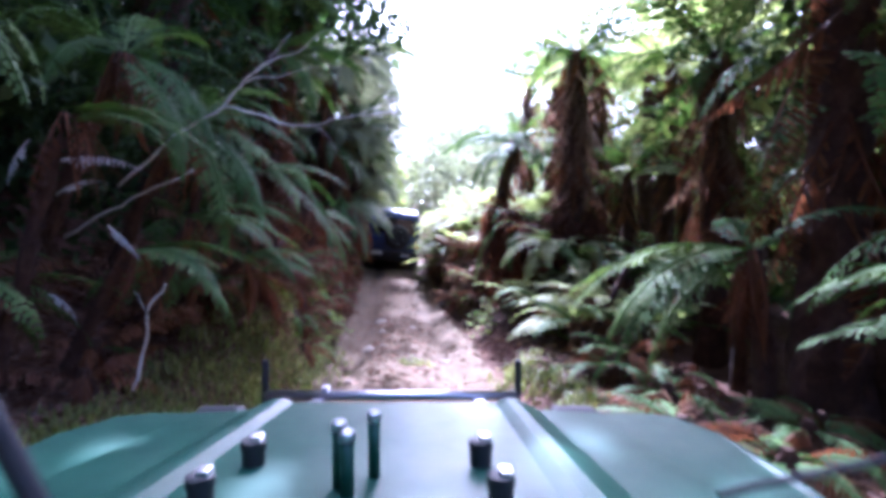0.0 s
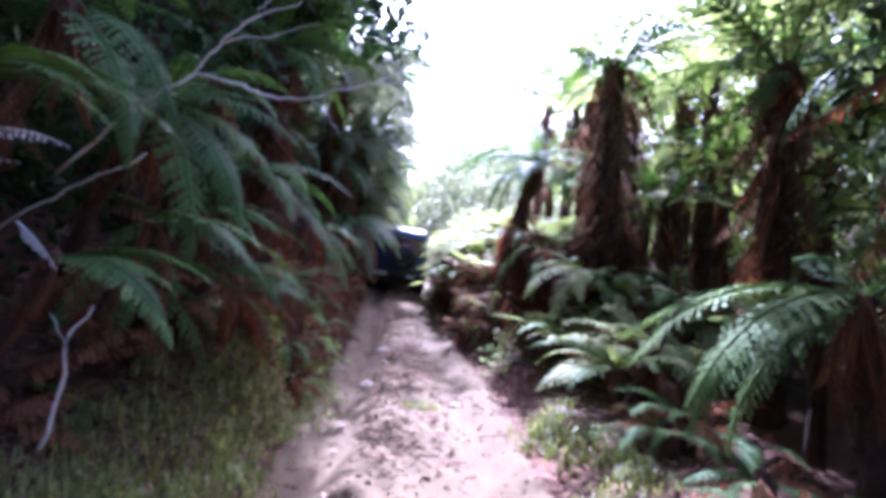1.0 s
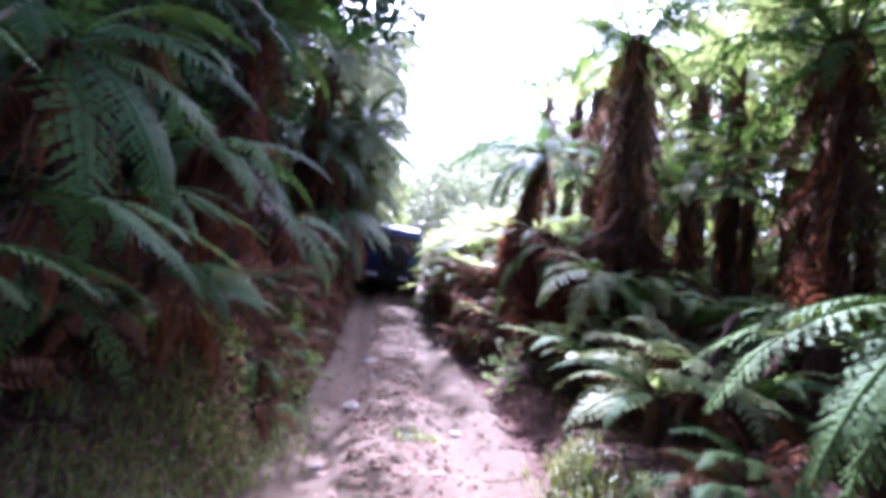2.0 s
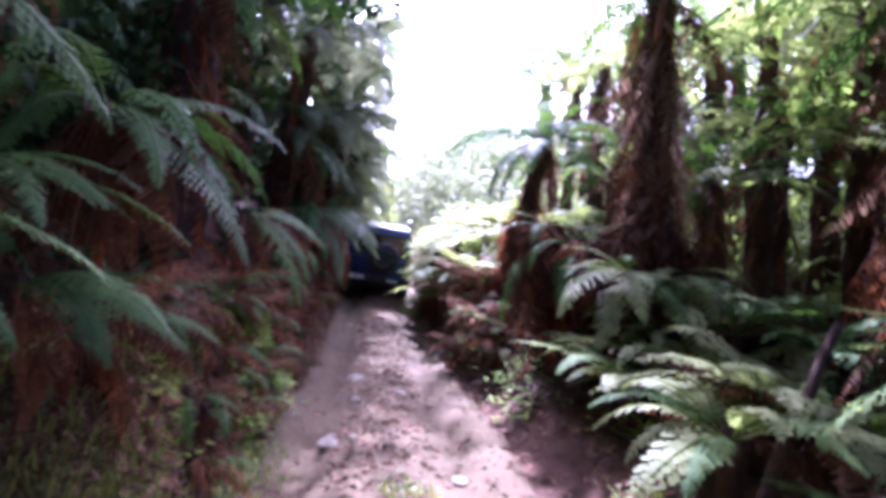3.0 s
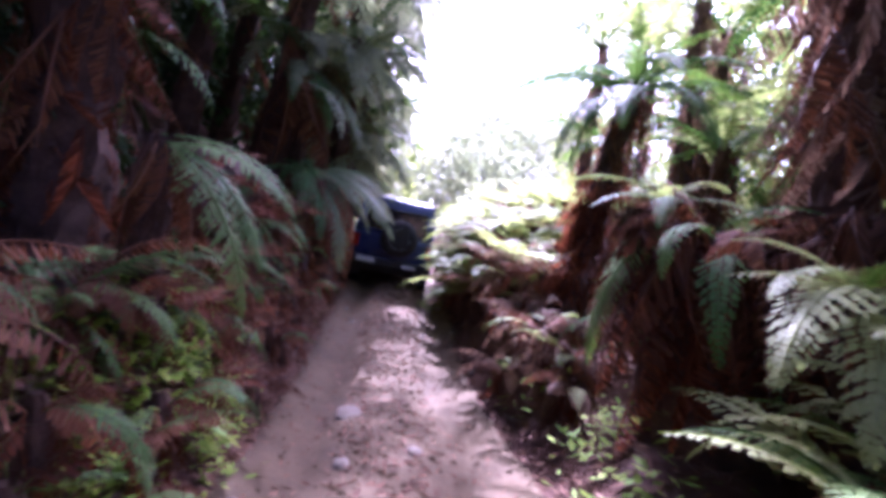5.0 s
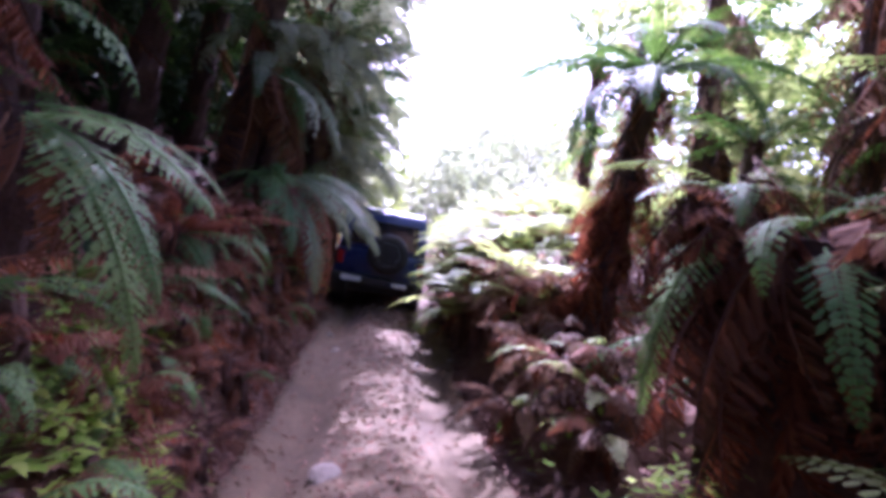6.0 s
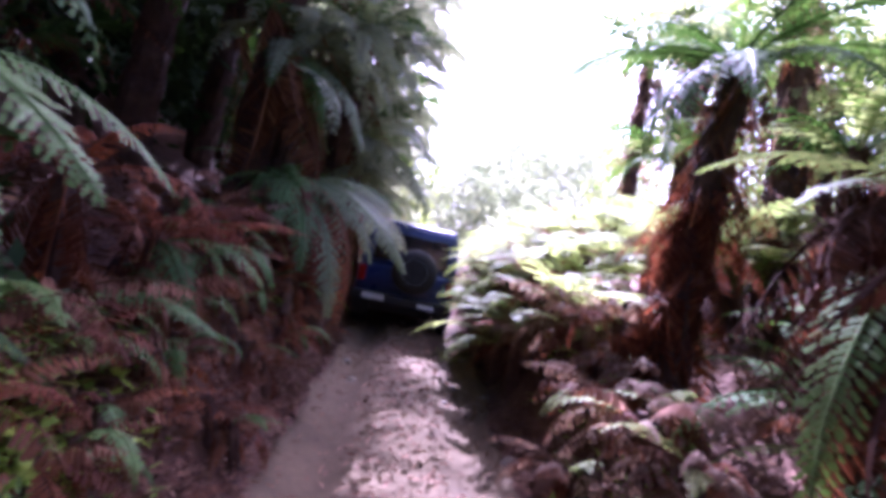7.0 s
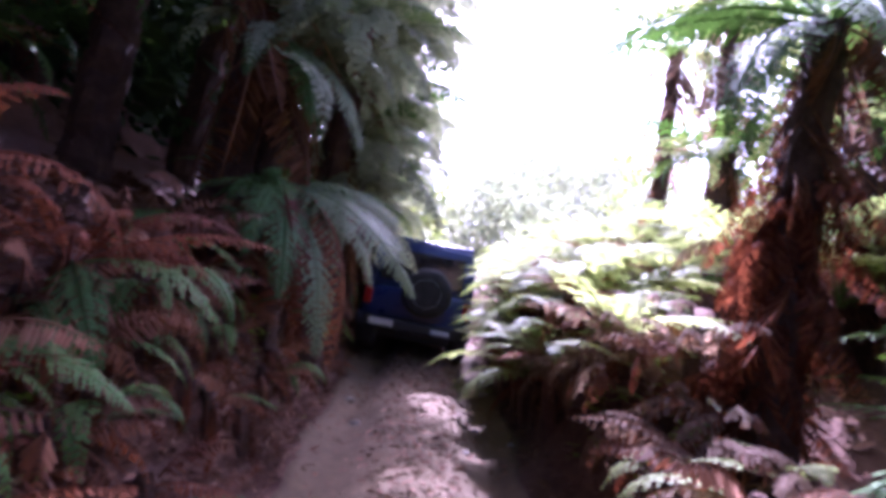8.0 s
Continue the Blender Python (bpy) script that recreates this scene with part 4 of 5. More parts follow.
for i, (x, y, h) in enumerate([(3.3, 9.6, 2.2), (4.3, 8.8, 2.6), (2.7, 12.0, 2.0), (4.6, 10.6, 3.0), (3.8, 12.2, 2.4), (5.6, 9.4, 3.2), (4.9, 6.6, 2.4), (5.4, 12.4, 3.0), (4.2, 5.4, 2.0), (6.2, 7.6, 3.4), (3.4, 14.2, 2.6), (4.6, 15.2, 3.0), (2.4, 14.8, 2.2), (6.4, 11.0, 3.6), (5.4, 4.0, 3.0)]):
    tree_fern(*on(x, y), h, 0.10, (RW.uniform(-0.08, 0.08), RW.uniform(-0.05, 0.05)), 600 + i, [("light_far", 7, 1.5, ALL, 0.2), ("far", 7, 1.5, ALL, 0.1), ("far_weep", 3, 1.2, ALL, 0.2)], "young tree fern with a leafy green crown", [("dead", 10, 0.9, ALL, 0.4, 1.0)], "young tree ferns in the wood")
for i, (x, y) in enumerate([(1.7, 10.2), (2.4, 10.0), (3.2, 9.2), (3.6, 8.2), (2.7, 11.4), (3.6, 11.0), (1.9, 9.0), (2.9, 8.6), (4.2, 9.8), (3.4, 12.4), (2.3, 12.9), (4.4, 7.6)]):
    ground_fern(*on(x, y, 0.4), [("green_low", 6, 1.1, ALL), ("far", 5, 1.2, ALL), ("dead_arch", 3, 0.8, ALL)], 260 + i, "fern with green fronds between the trunks", "ferns between the trunks")
for i, (x, y, h) in enumerate([(3.5, 2.9, 4.2), (3.8, 4.6, 4.4), (3.1, 1.4, 4.0)]):
    tree_fern(*on(x, y), h, 0.15, (0.06, 0.02), 280 + i, [("far", 10, 2.0, ALL, 0.1), ("far_weep", 7, 1.8, ALL, 0.2)], "dark tree fern in the shade", [("dead", 18, 1.2, ALL, 0.4, 1.0), ("far_weep", 6, 1.4, (90, 270), 0.4, 0.8)])
# bright heap of ferns where the sun falls on the shoulder, partly painted in
R = random.Random(21)
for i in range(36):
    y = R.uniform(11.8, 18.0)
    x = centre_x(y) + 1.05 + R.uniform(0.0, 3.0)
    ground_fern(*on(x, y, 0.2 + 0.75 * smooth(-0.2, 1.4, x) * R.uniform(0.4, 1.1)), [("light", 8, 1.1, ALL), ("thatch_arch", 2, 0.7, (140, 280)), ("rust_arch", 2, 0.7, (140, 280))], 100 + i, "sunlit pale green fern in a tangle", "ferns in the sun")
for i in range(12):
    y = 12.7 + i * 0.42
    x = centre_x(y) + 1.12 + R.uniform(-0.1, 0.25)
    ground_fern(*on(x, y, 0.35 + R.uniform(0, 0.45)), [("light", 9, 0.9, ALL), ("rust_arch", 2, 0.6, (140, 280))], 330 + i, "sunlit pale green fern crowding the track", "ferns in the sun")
for i in range(18):
    y = 9.8 + i * 0.42
    x = centre_x(y) + 1.2 + R.uniform(-0.1, 0.45)
    ground_fern(*on(x, y, 0.1), [("thatch_arch", 5, 0.65, (90, 280)), ("dead_arch", 2, 0.6, (90, 280)), ("rust", 4, 0.5, (90, 280)), ("light", 2, 0.6, ALL)], 130 + i, "tangle of pinkish-brown dead fronds by the track", "dead ferns along the track")
for i in range(26):
    y = 3.6 + i * 0.38
    x = centre_x(y) - (1.95 if y < 6 else 1.7) + R.uniform(-0.4, 0.25 if y > 6 else 0.0)
    ground_fern(*on(x, y, 0.05), [("dead_small", 5, 0.6, (-120, 90)), ("rust", 3, 0.5, (-110, 80)), ("green_weep", R.choice((0, 1, 2)), 0.6, (-80, 80))], 150 + i, "tangle of dead brown fronds on the bank", "dead ferns along the bank")
for i in range(26):
    y = 7.6 + i * 0.42
    x = centre_x(y) - 1.55 + R.uniform(-0.22, 0.08)
    ground_fern(*on(x, y, 0.02), [("far_weep", 3, 0.5, (-110, 90)), ("far", 1, 0.45, (-90, 60)), ("rust_small", 4, 0.5, (-100, 80)), ("dead_small", 2, 0.45, (-60, 60))], 220 + i, "small green fern with rusty dead fronds on the bank", "small ferns on the bank")
RB = random.Random(64)
for i in range(7):
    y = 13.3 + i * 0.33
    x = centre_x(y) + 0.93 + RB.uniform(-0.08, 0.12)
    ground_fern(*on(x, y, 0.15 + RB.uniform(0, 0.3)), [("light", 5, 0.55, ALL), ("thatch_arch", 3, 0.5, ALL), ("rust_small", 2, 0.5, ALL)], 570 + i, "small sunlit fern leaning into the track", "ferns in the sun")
for i in range(7):
    y = 16.4 + i * 0.5
    x = centre_x(y) - 1.12 - RB.uniform(0, 0.1)
    ground_fern(*on(x, y, 0.25), [("far_weep", 6, 0.8, (-110, 90)), ("far", 4, 0.8, (-100, 80)), ("pale_weep", 3, 0.8, (-90, 60)), ("rust_small", 3, 0.6, (-100, 70))], 560 + i, "dark fern crowding the inside of the bend", "ferns at the bend")
for i in range(59):
    y = 6.3 + i * 0.24
    x = centre_x(y) - 1.12 - RB.uniform(0, 0.28)
    ground_fern(*on(x, y, 0.03), [("dead_small", 3, 0.42, (-100, 80)), ("rust_small", RB.choice((1, 2, 3)), 0.45, (-100, 80)), ("rust", 3, 0.4, (-90, 70)), (RB.choice(("far_weep", "green_weep", "aim")), RB.choice((0, 1, 2, 3)), 0.5, (-100, 80))], 470 + i, "small tangle of rusty fronds on the cut bank", "small ferns on the cut bank")
for i in range(20):
    y = 5.2 + i * 0.5
    x = centre_x(y) - 1.5 - RB.uniform(0, 0.4)
    ground_fern(*on(x, y, 0.12), [("dead", 8, 0.8, (-110, 80)), ("rust", 5, 0.75, (-110, 80)), ("dead_arch", 3, 0.7, (-100, 80)), (RB.choice(("aim", "green_weep", "aim_fresh")), RB.choice((1, 2, 3)), 0.75, (-100, 60))], 520 + i, "fern with brown dead fronds hanging down the bank", "ferns hanging on the cut bank")
RS = random.Random(88)
for i in range(20):
    y = 10.0 + i * 0.26
    x = centre_x(y) + 1.42 + RS.uniform(-0.1, 0.4)
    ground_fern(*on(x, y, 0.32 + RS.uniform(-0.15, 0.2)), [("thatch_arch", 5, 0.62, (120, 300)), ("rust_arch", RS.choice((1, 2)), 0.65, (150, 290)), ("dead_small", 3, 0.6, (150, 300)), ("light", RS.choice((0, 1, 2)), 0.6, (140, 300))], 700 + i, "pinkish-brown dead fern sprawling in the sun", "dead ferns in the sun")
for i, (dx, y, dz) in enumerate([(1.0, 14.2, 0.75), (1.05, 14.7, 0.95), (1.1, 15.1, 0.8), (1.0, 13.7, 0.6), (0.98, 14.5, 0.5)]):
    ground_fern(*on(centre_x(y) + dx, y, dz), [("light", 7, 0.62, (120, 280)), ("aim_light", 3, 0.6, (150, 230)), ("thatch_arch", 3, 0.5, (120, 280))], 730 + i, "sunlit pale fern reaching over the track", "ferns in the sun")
for i in range(15):
    x, y = R.uniform(3.0, 6.5), R.uniform(3.0, 17)
    ground_fern(*on(x, y, 0.2), [("light", 6, 1.2, ALL), ("green", 3, 1.2, ALL)], 180 + i, "green fern on the forest floor")

for i in range(10):
    x, y = R2.uniform(4.4, 8.0), R2.uniform(10.5, 18)
    ground_fern(*on(x, y, 0.2), [("light_far", 5, 1.1, ALL), ("far", 3, 1.1, ALL), ("dead_arch", 3, 0.7, ALL)], 430 + i, "green fern covering the floor of the wood", "ferns deep in the wood")

# ---- litter, grass and herbs ----
def scatter(name, mat, count, place, shape, seed, label, category):
    rnd = random.Random(seed)
    v, f = [], []
    for _ in range(count):
        x, y = place(rnd)
        shape(rnd, v, f, Vector((x, y, height(x, y) + 0.015)))
    return thing(name, mesh_of(name, v, f, mat), label, category, kind="stuff")


def leaf_bit(rnd, v, f, c):
    a = rnd.uniform(0, 6.28)
    l, w = rnd.uniform(0.02, 0.09), rnd.uniform(0.006, 0.025)
    d, s = Vector((math.cos(a), math.sin(a), rnd.uniform(-0.3, 0.5))), Vector((-math.sin(a), math.cos(a), rnd.uniform(-0.4, 0.4)))
    k = len(v)
    v.extend((c - d * l, c + s * w + Vector((0, 0, 0.01)), c + d * l, c - s * w))
    f.append((k, k + 1, k + 2, k + 3))


def blade(rnd, v, f, c, hi=0.15):
    a = rnd.uniform(0, 6.28)
    d, s = Vector((math.cos(a), math.sin(a), 0)), Vector((-math.sin(a), math.cos(a), 0)) * rnd.uniform(0.003, 0.007)
    h, o = rnd.uniform(0.3, 1.0) * hi, rnd.uniform(0.1, 0.7) * hi
    k = len(v)
    c = c - Vector((0, 0, 0.03))
    v.extend((c - s, c + s, c + d * o * 0.35 + Vector((0, 0, h * 0.7)) + s, c + d * o * 0.35 + Vector((0, 0, h * 0.7)) - s, c + d * o + Vector((0, 0, h * 0.85))))
    f.extend(((k, k + 1, k + 2, k + 3), (k + 3, k + 2, k + 4)))


def herb_leaf(rnd, v, f, c, size=1.0):
    a = rnd.uniform(0, 6.28)
    up = rnd.uniform(0.02, 0.28)
    l, w = size * rnd.uniform(0.03, 0.07), size * rnd.uniform(0.012, 0.03)
    d, s = Vector((math.cos(a), math.sin(a), rnd.uniform(-0.6, 0.3))), Vector((-math.sin(a), math.cos(a), rnd.uniform(-0.3, 0.3)))
    c = c + Vector((0, 0, up))
    k = len(v)
    v.extend((c - d * l, c + s * w, c + d * l, c - s * w))
    f.append((k, k + 1, k + 2, k + 3))


def left_strip(a, b, y0, y1):
    def place(rnd):
        y = rnd.uniform(y0, y1)
        return centre_x(y) - rnd.uniform(a, b), y
    return place


def right_strip(a, b, y0, y1):
    def place(rnd):
        y = rnd.uniform(y0, y1)
        return centre_x(y) + rnd.uniform(a, b), y
    return place


def patches(spots, r):
    def place(rnd):
        x, y = rnd.choice(spots)
        return x + rnd.gauss(0, r), y + rnd.gauss(0, r)
    return place


scatter("leaf_litter", LITTER, 17000, left_strip(1.0, 3.0, 1.5, 13), leaf_bit, 1, "brown and grey leaf litter on the bank", "leaf litter")
scatter("leaf_litter", LITTER, 9000, left_strip(0.95, 1.7, 4.0, 15), leaf_bit, 31, "rusty leaf litter lodged on the cut bank", "leaf litter")
scatter("leaf_litter", LITTER, 2600, right_strip(-0.38, 0.34, 5, 18), leaf_bit, 32, "dry leaves on the crown between the ruts", "leaf litter")
scatter("leaf_litter", LITTER, 5000, right_strip(0.95, 3.4, 1.5, 17), leaf_bit, 2, "brown leaf litter on the shoulder", "leaf litter")
scatter("leaf_litter", LITTER, 2600, right_strip(-0.95, 0.95, 3, 19), leaf_bit, 3, "scattered dry leaves on the track", "leaf litter")
def clod(rnd, v, f, c):
    r = rnd.uniform(0.008, 0.035)
    k = len(v)
    for d in ((1, 0, 0), (0, 1, 0), (-1, 0, 0), (0, -1, 0), (0, 0, 0.8)):
        v.append(c + Vector(d) * r * rnd.uniform(0.6, 1.3) + Vector((rnd.uniform(-0.3, 0.3), rnd.uniform(-0.3, 0.3), 0)) * r)
    f.extend(((k, k + 1, k + 4), (k + 1, k + 2, k + 4), (k + 2, k + 3, k + 4), (k + 3, k, k + 4)))


scatter("clods", TRACK, 1300, right_strip(-0.4, 0.4, 3, 20), clod, 21, "loose clods of earth on the crown of the track", "earth")
scatter("clods", TRACK, 700, right_strip(-1.0, 1.0, 3, 20), clod, 22, "loose crumbs of earth in the ruts", "earth")
GS = [(centre_x(y) - 1.0 - R.uniform(0, 0.8), y) for y in [2.6 + 0.1 * i for i in range(48)]]
scatter("grass", GRASS, 11000, patches(GS, 0.15), blade, 4, "yellow-green grass tufts on the verge", "grass")
GR = [(centre_x(y) + 1.15 + R.uniform(0, 0.4), y) for y in [3.6 + 0.3 * i for i in range(9)]]
scatter("grass", GRASS, 1800, patches(GR, 0.12), blade, 5, "yellow-green grass at the foot of ferns", "grass")
scatter("grass", GRASS, 420, patches([(-0.62, 14.6), (-0.58, 14.4), (-0.35, 6.6)], 0.10), lambda a, b, c, d: blade(a, b, c, d, 0.14), 6, "small grass tuft on the crown of the track", "grass")
HS = [(centre_x(y) - 1.2 - R.uniform(0, 0.2), y) for y in (8.2, 8.6, 8.9, 9.6, 6.3, 12.2)]
scatter("herbs", HERB, 800, patches(HS, 0.14), herb_leaf, 7, "bright yellow-green herbs at the foot of the bank", "herbs")
HB = [(centre_x(y) - 1.08 - R.uniform(0, 0.32), y) for y in [7.3 + 0.16 * i for i in range(13)]]
scatter("herbs", HERB, 1500, patches(HB, 0.10), lambda a, b, c, d: herb_leaf(a, b, c, d, 0.85), 9, "yellow-green herbs and moss on the cut bank", "herbs")
HR = [(centre_x(y) + 1.2 + R.uniform(0, 0.8), y) for y in (9.0, 10.3, 11.2, 12.0, 13.0, 7.0, 8.1)]
scatter("herbs", HERB, 700, patches(HR, 0.18), herb_leaf, 8, "yellow-green seedlings among dead fronds", "herbs")


# ---- dead branches and stones ----
def branch(name, limbs, label, category="branch", mat=DEADWOOD):
    """limbs: rows of (points, first radius, last radius); the first is the stem."""
    rnd = random.Random(len(label))
    root = None
    for k, (pts, r0, r1) in enumerate(limbs):
        fine = []
        for a, b in zip(pts, pts[1:]):
            for q in range(4):
                fine.append(Vector(a).lerp(Vector(b), q / 4) + Vector([rnd.uniform(-0.012, 0.012) for _ in range(3)]))
        fine.append(Vector(pts[-1]))
        n, r0, r1 = len(fine) - 1, 0.6 * r0, 0.6 * r1
        v, f = tube(fine, [r0 + (r1 - r0) * i / n for i in range(n + 1)], 6, 0.12, rnd)
        if root is None:
            root = thing(name, mesh_of("stem", v, f, mat, True), label, category)
        else:
            child("twig", mesh_of("twig", v, f, mat, True), root)
    return root


def stone(x, y, sx, sy, sz, seed):
    bm = bmesh.new()
    bmesh.ops.create_icosphere(bm, subdivisions=2, radius=1)
    for v in bm.verts:
        v.co *= 1 + 0.25 * noise.noise(v.co * 1.3 + Vector((seed, 0, 0)))
        v.co = Vector((v.co.x * sx, v.co.y * sy, v.co.z * sz))
    me = bpy.data.meshes.new("stone")
    bm.to_mesh(me)
    bm.free()
    me.materials.append(STONE)
    thing("stone", me, "pale flat stone set in the track", "stone", "stones in the track", m=pose(x, y, height(x, y) + 0.02))


def view(px, py, d):
    """A place d metres ahead of the first eye."""
    return Vector(((px - 784) / 968 * d, d, 1.5 + ((441 - py) / 968 - 0.0175) * d))


def limb(r0, r1, *pts):
    return [view(*p) for p in pts], r0, r1


branch("dead_branch", [limb(0.018, 0.013, (215, 330, 4.0), (325, 238, 3.75), (404, 190, 3.66)),
                       limb(0.011, 0.003, (404, 190, 3.66), (440, 145, 3.65), (475, 115, 3.6), (530, 95, 3.55), (575, 60, 3.5)),
                       limb(0.008, 0.002, (440, 145, 3.65), (500, 140, 3.6), (565, 122, 3.5)),
                       limb(0.006, 0.002, (475, 115, 3.6), (492, 96, 3.6), (520, 60, 3.6)),
                       limb(0.012, 0.003, (404, 190, 3.66), (470, 208, 3.5), (505, 224, 3.4), (560, 222, 3.3), (620, 210, 3.2), (690, 204, 3.1), (742, 190, 3.0)),
                       limb(0.006, 0.002, (560, 222, 3.3), (585, 245, 3.3), (600, 270, 3.3)),
                       limb(0.005, 0.002, (640, 208, 3.2), (690, 180, 3.1), (730, 170, 3.0))], "bleached forked dead branch over the verge")
branch("dead_branch", [limb(0.016, 0.008, (120, 420, 4.0), (180, 385, 3.9), (260, 342, 3.75), (345, 302, 3.6))], "thin dead stick leaning through ferns")
branch("dead_branch", [limb(0.016, 0.010, (236, 690, 3.45), (262, 610, 3.45), (264, 545, 3.4), (296, 503, 3.4)), limb(0.006, 0.003, (264, 560, 3.4), (250, 525, 3.4), (240, 515, 3.4))], "pale upright twig rooted in the verge")


def withered(base, tip, seed):
    """A bleached fern frond, shrunk to its stalk and stubs."""
    me = FRONDS["bleached"][seed % 4]
    end, way = CHORD[me], Vector(tip) - Vector(base)
    l = way.length / end.length
    az = math.degrees(math.atan2(way.y, way.x) - math.atan2(end.y, end.x))
    up = math.degrees(math.asin(way.z / way.length) - math.asin(end.z / end.length))
    thing("withered_frond", me, "bleached withered fern frond hanging in the shade", "dead frond", "withered fronds on the bank", m=Matrix.Translation(base) @ pose(0, 0, 0, 0, 0, az) @ pose(0, 0, 0, 0, -up, 0) @ Matrix.Diagonal((l, l, l, 1)))


withered(view(104, 287, 3.3), view(258, 303, 3.3), 0)
withered(view(105, 346, 3.3), view(196, 326, 3.3), 1)
withered(view(195, 400, 3.3), view(250, 460, 3.3), 2)
withered(view(60, 250, 3.2), view(20, 330, 3.2), 3)
withered(view(90, 520, 3.4), view(140, 575, 3.4), 1)
branch("log", [([(1.25, 5.65, 0.0), (1.6, 5.8, 0.55), (2.05, 6.0, 1.25)], 0.07, 0.05)], "brown dead stem leaning beside the ferns", "log", BARK)


def stick(rnd, v, f, c):
    a, l, w = rnd.uniform(0, 6.28), rnd.uniform(0.06, 0.28), rnd.uniform(0.002, 0.005)
    d = Vector((math.cos(a), math.sin(a), rnd.uniform(-0.2, 0.7)))
    s = Vector((-math.sin(a), math.cos(a), 0)) * w
    k = len(v)
    u = Vector((0, 0, w * 1.6))
    v.extend((c - s, c + s, c + u, c + d * l))
    f.extend(((k, k + 1, k + 3), (k + 1, k + 2, k + 3), (k + 2, k, k + 3)))


scatter("twigs", TWIG, 800, left_strip(1.3, 3.0, 1.5, 9), stick, 11, "dry grey twigs among the litter", "twigs")
scatter("twigs", TWIG, 400, right_strip(1.1, 3.0, 2, 15), stick, 12, "dry grey twigs under the ferns", "twigs")
stone(-1.12, 9.95, 0.11, 0.16, 0.045, 1)
stone(-1.0, 7.6, 0.11, 0.16, 0.04, 2)
stone(-0.98, 8.9, 0.06, 0.08, 0.04, 3)
for i in range(16):
    y = R.uniform(5, 17)
    s = R.uniform(0.03, 0.08)
    stone(centre_x(y) + R.uniform(-0.9, 0.9), y, s, s * R.uniform(0.8, 1.3), s * 0.6, 10 + i)


# ---- vehicles ----
def paint(name, col, rough):
    m, nt, b = material(name, rough, 0.0, 0.5)
    f = noise_tex(nt, 3.0, 6, 0.65)
    nt.links.new(ramp(nt, [(0.35, tuple(c * 0.85 for c in col)), (0.6, col), (0.8, tuple(min(1, c * 1.15 + 0.01) for c in col))], f), b.inputs["Base Color"])
    nt.links.new(math_node(nt, "ADD", math_node(nt, "MULTIPLY", noise_tex(nt, 9.0, 6), 0.25), rough - 0.12), b.inputs["Roughness"])
    return m


GREEN_PAINT = paint("green_paint", (0.010, 0.062, 0.036), 0.44)
GREEN_PAINT.node_tree.nodes["Principled BSDF"].inputs["Specular IOR Level"].default_value = 0.34
BLUE_PAINT = paint("blue_paint", (0.011, 0.025, 0.095), 0.30)
RUBBER = rough_material("rubber", [(0.3, (0.012, 0.012, 0.012)), (0.7, (0.04, 0.037, 0.034))], 8, 0.85, 0.004, 60)
BLACK = rough_material("black_plastic", [(0.3, (0.012, 0.012, 0.014)), (0.7, (0.03, 0.03, 0.032))], 8, 0.5, 0.001, 80)
STEEL = material("steel", 0.32, 1.0)[0]
STEEL.node_tree.nodes["Principled BSDF"].inputs["Base Color"].default_value = (0.55, 0.55, 0.58, 1)
GLASS = material("dark_glass", 0.06, 0.0, 0.6)[0]
GLASS.node_tree.nodes["Principled BSDF"].inputs["Base Color"].default_value = (0.012, 0.014, 0.018, 1)
RED = material("red_lens", 0.2)[0]
RED.node_tree.nodes["Principled BSDF"].inputs["Base Color"].default_value = (0.30, 0.015, 0.012, 1)
WHITE = material("white_plate", 0.4)[0]
WHITE.node_tree.nodes["Principled BSDF"].inputs["Base Color"].default_value = (0.6, 0.6, 0.58, 1)


def box_bm(x0, x1, y0, y1, z0, z1, bevel=0.02, top=1.0, front=1.0):
    """A bevelled box; top: share of the width left at its top."""
    bm = bmesh.new()
    bmesh.ops.create_cube(bm, size=1)
    cx = (x0 + x1) / 2
    for v in bm.verts:
        s = top if v.co.z > 0 else 1
        v.co = Vector((cx + v.co.x * (x1 - x0) * s, (y0 + y1) / 2 + v.co.y * (y1 - y0) * (1 if v.co.z < 0 else front), (z0 + z1) / 2 + v.co.z * (z1 - z0)))
    bmesh.ops.bevel(bm, geom=bm.edges[:] + bm.verts[:], offset=bevel, segments=2, affect="EDGES", profile=0.5)
    return bm


def lathe_bm(profile, axis, at, n=28):
    """profile: (radius, along); axis 'x', 'y' or 'z'."""
    bm = bmesh.new()
    rings = []
    for r, h in profile:
        ring = []
        for k in range(n):
            a = 2 * math.pi * k / n
            p, q = r * math.cos(a), r * math.sin(a)
            ring.append(bm.verts.new(Vector(at) + (Vector((h, p, q)) if axis == "x" else Vector((p, h, q)) if axis == "y" else Vector((p, q, h)))))
        rings.append(ring)
    for a, b in zip(rings, rings[1:]):
        for k in range(n):
            bm.faces.new((a[k], a[(k + 1) % n], b[(k + 1) % n], b[k]))
    bm.faces.new(rings[0][::-1])
    bm.faces.new(rings[-1])
    bmesh.ops.recalc_face_normals(bm, faces=bm.faces)
    return bm


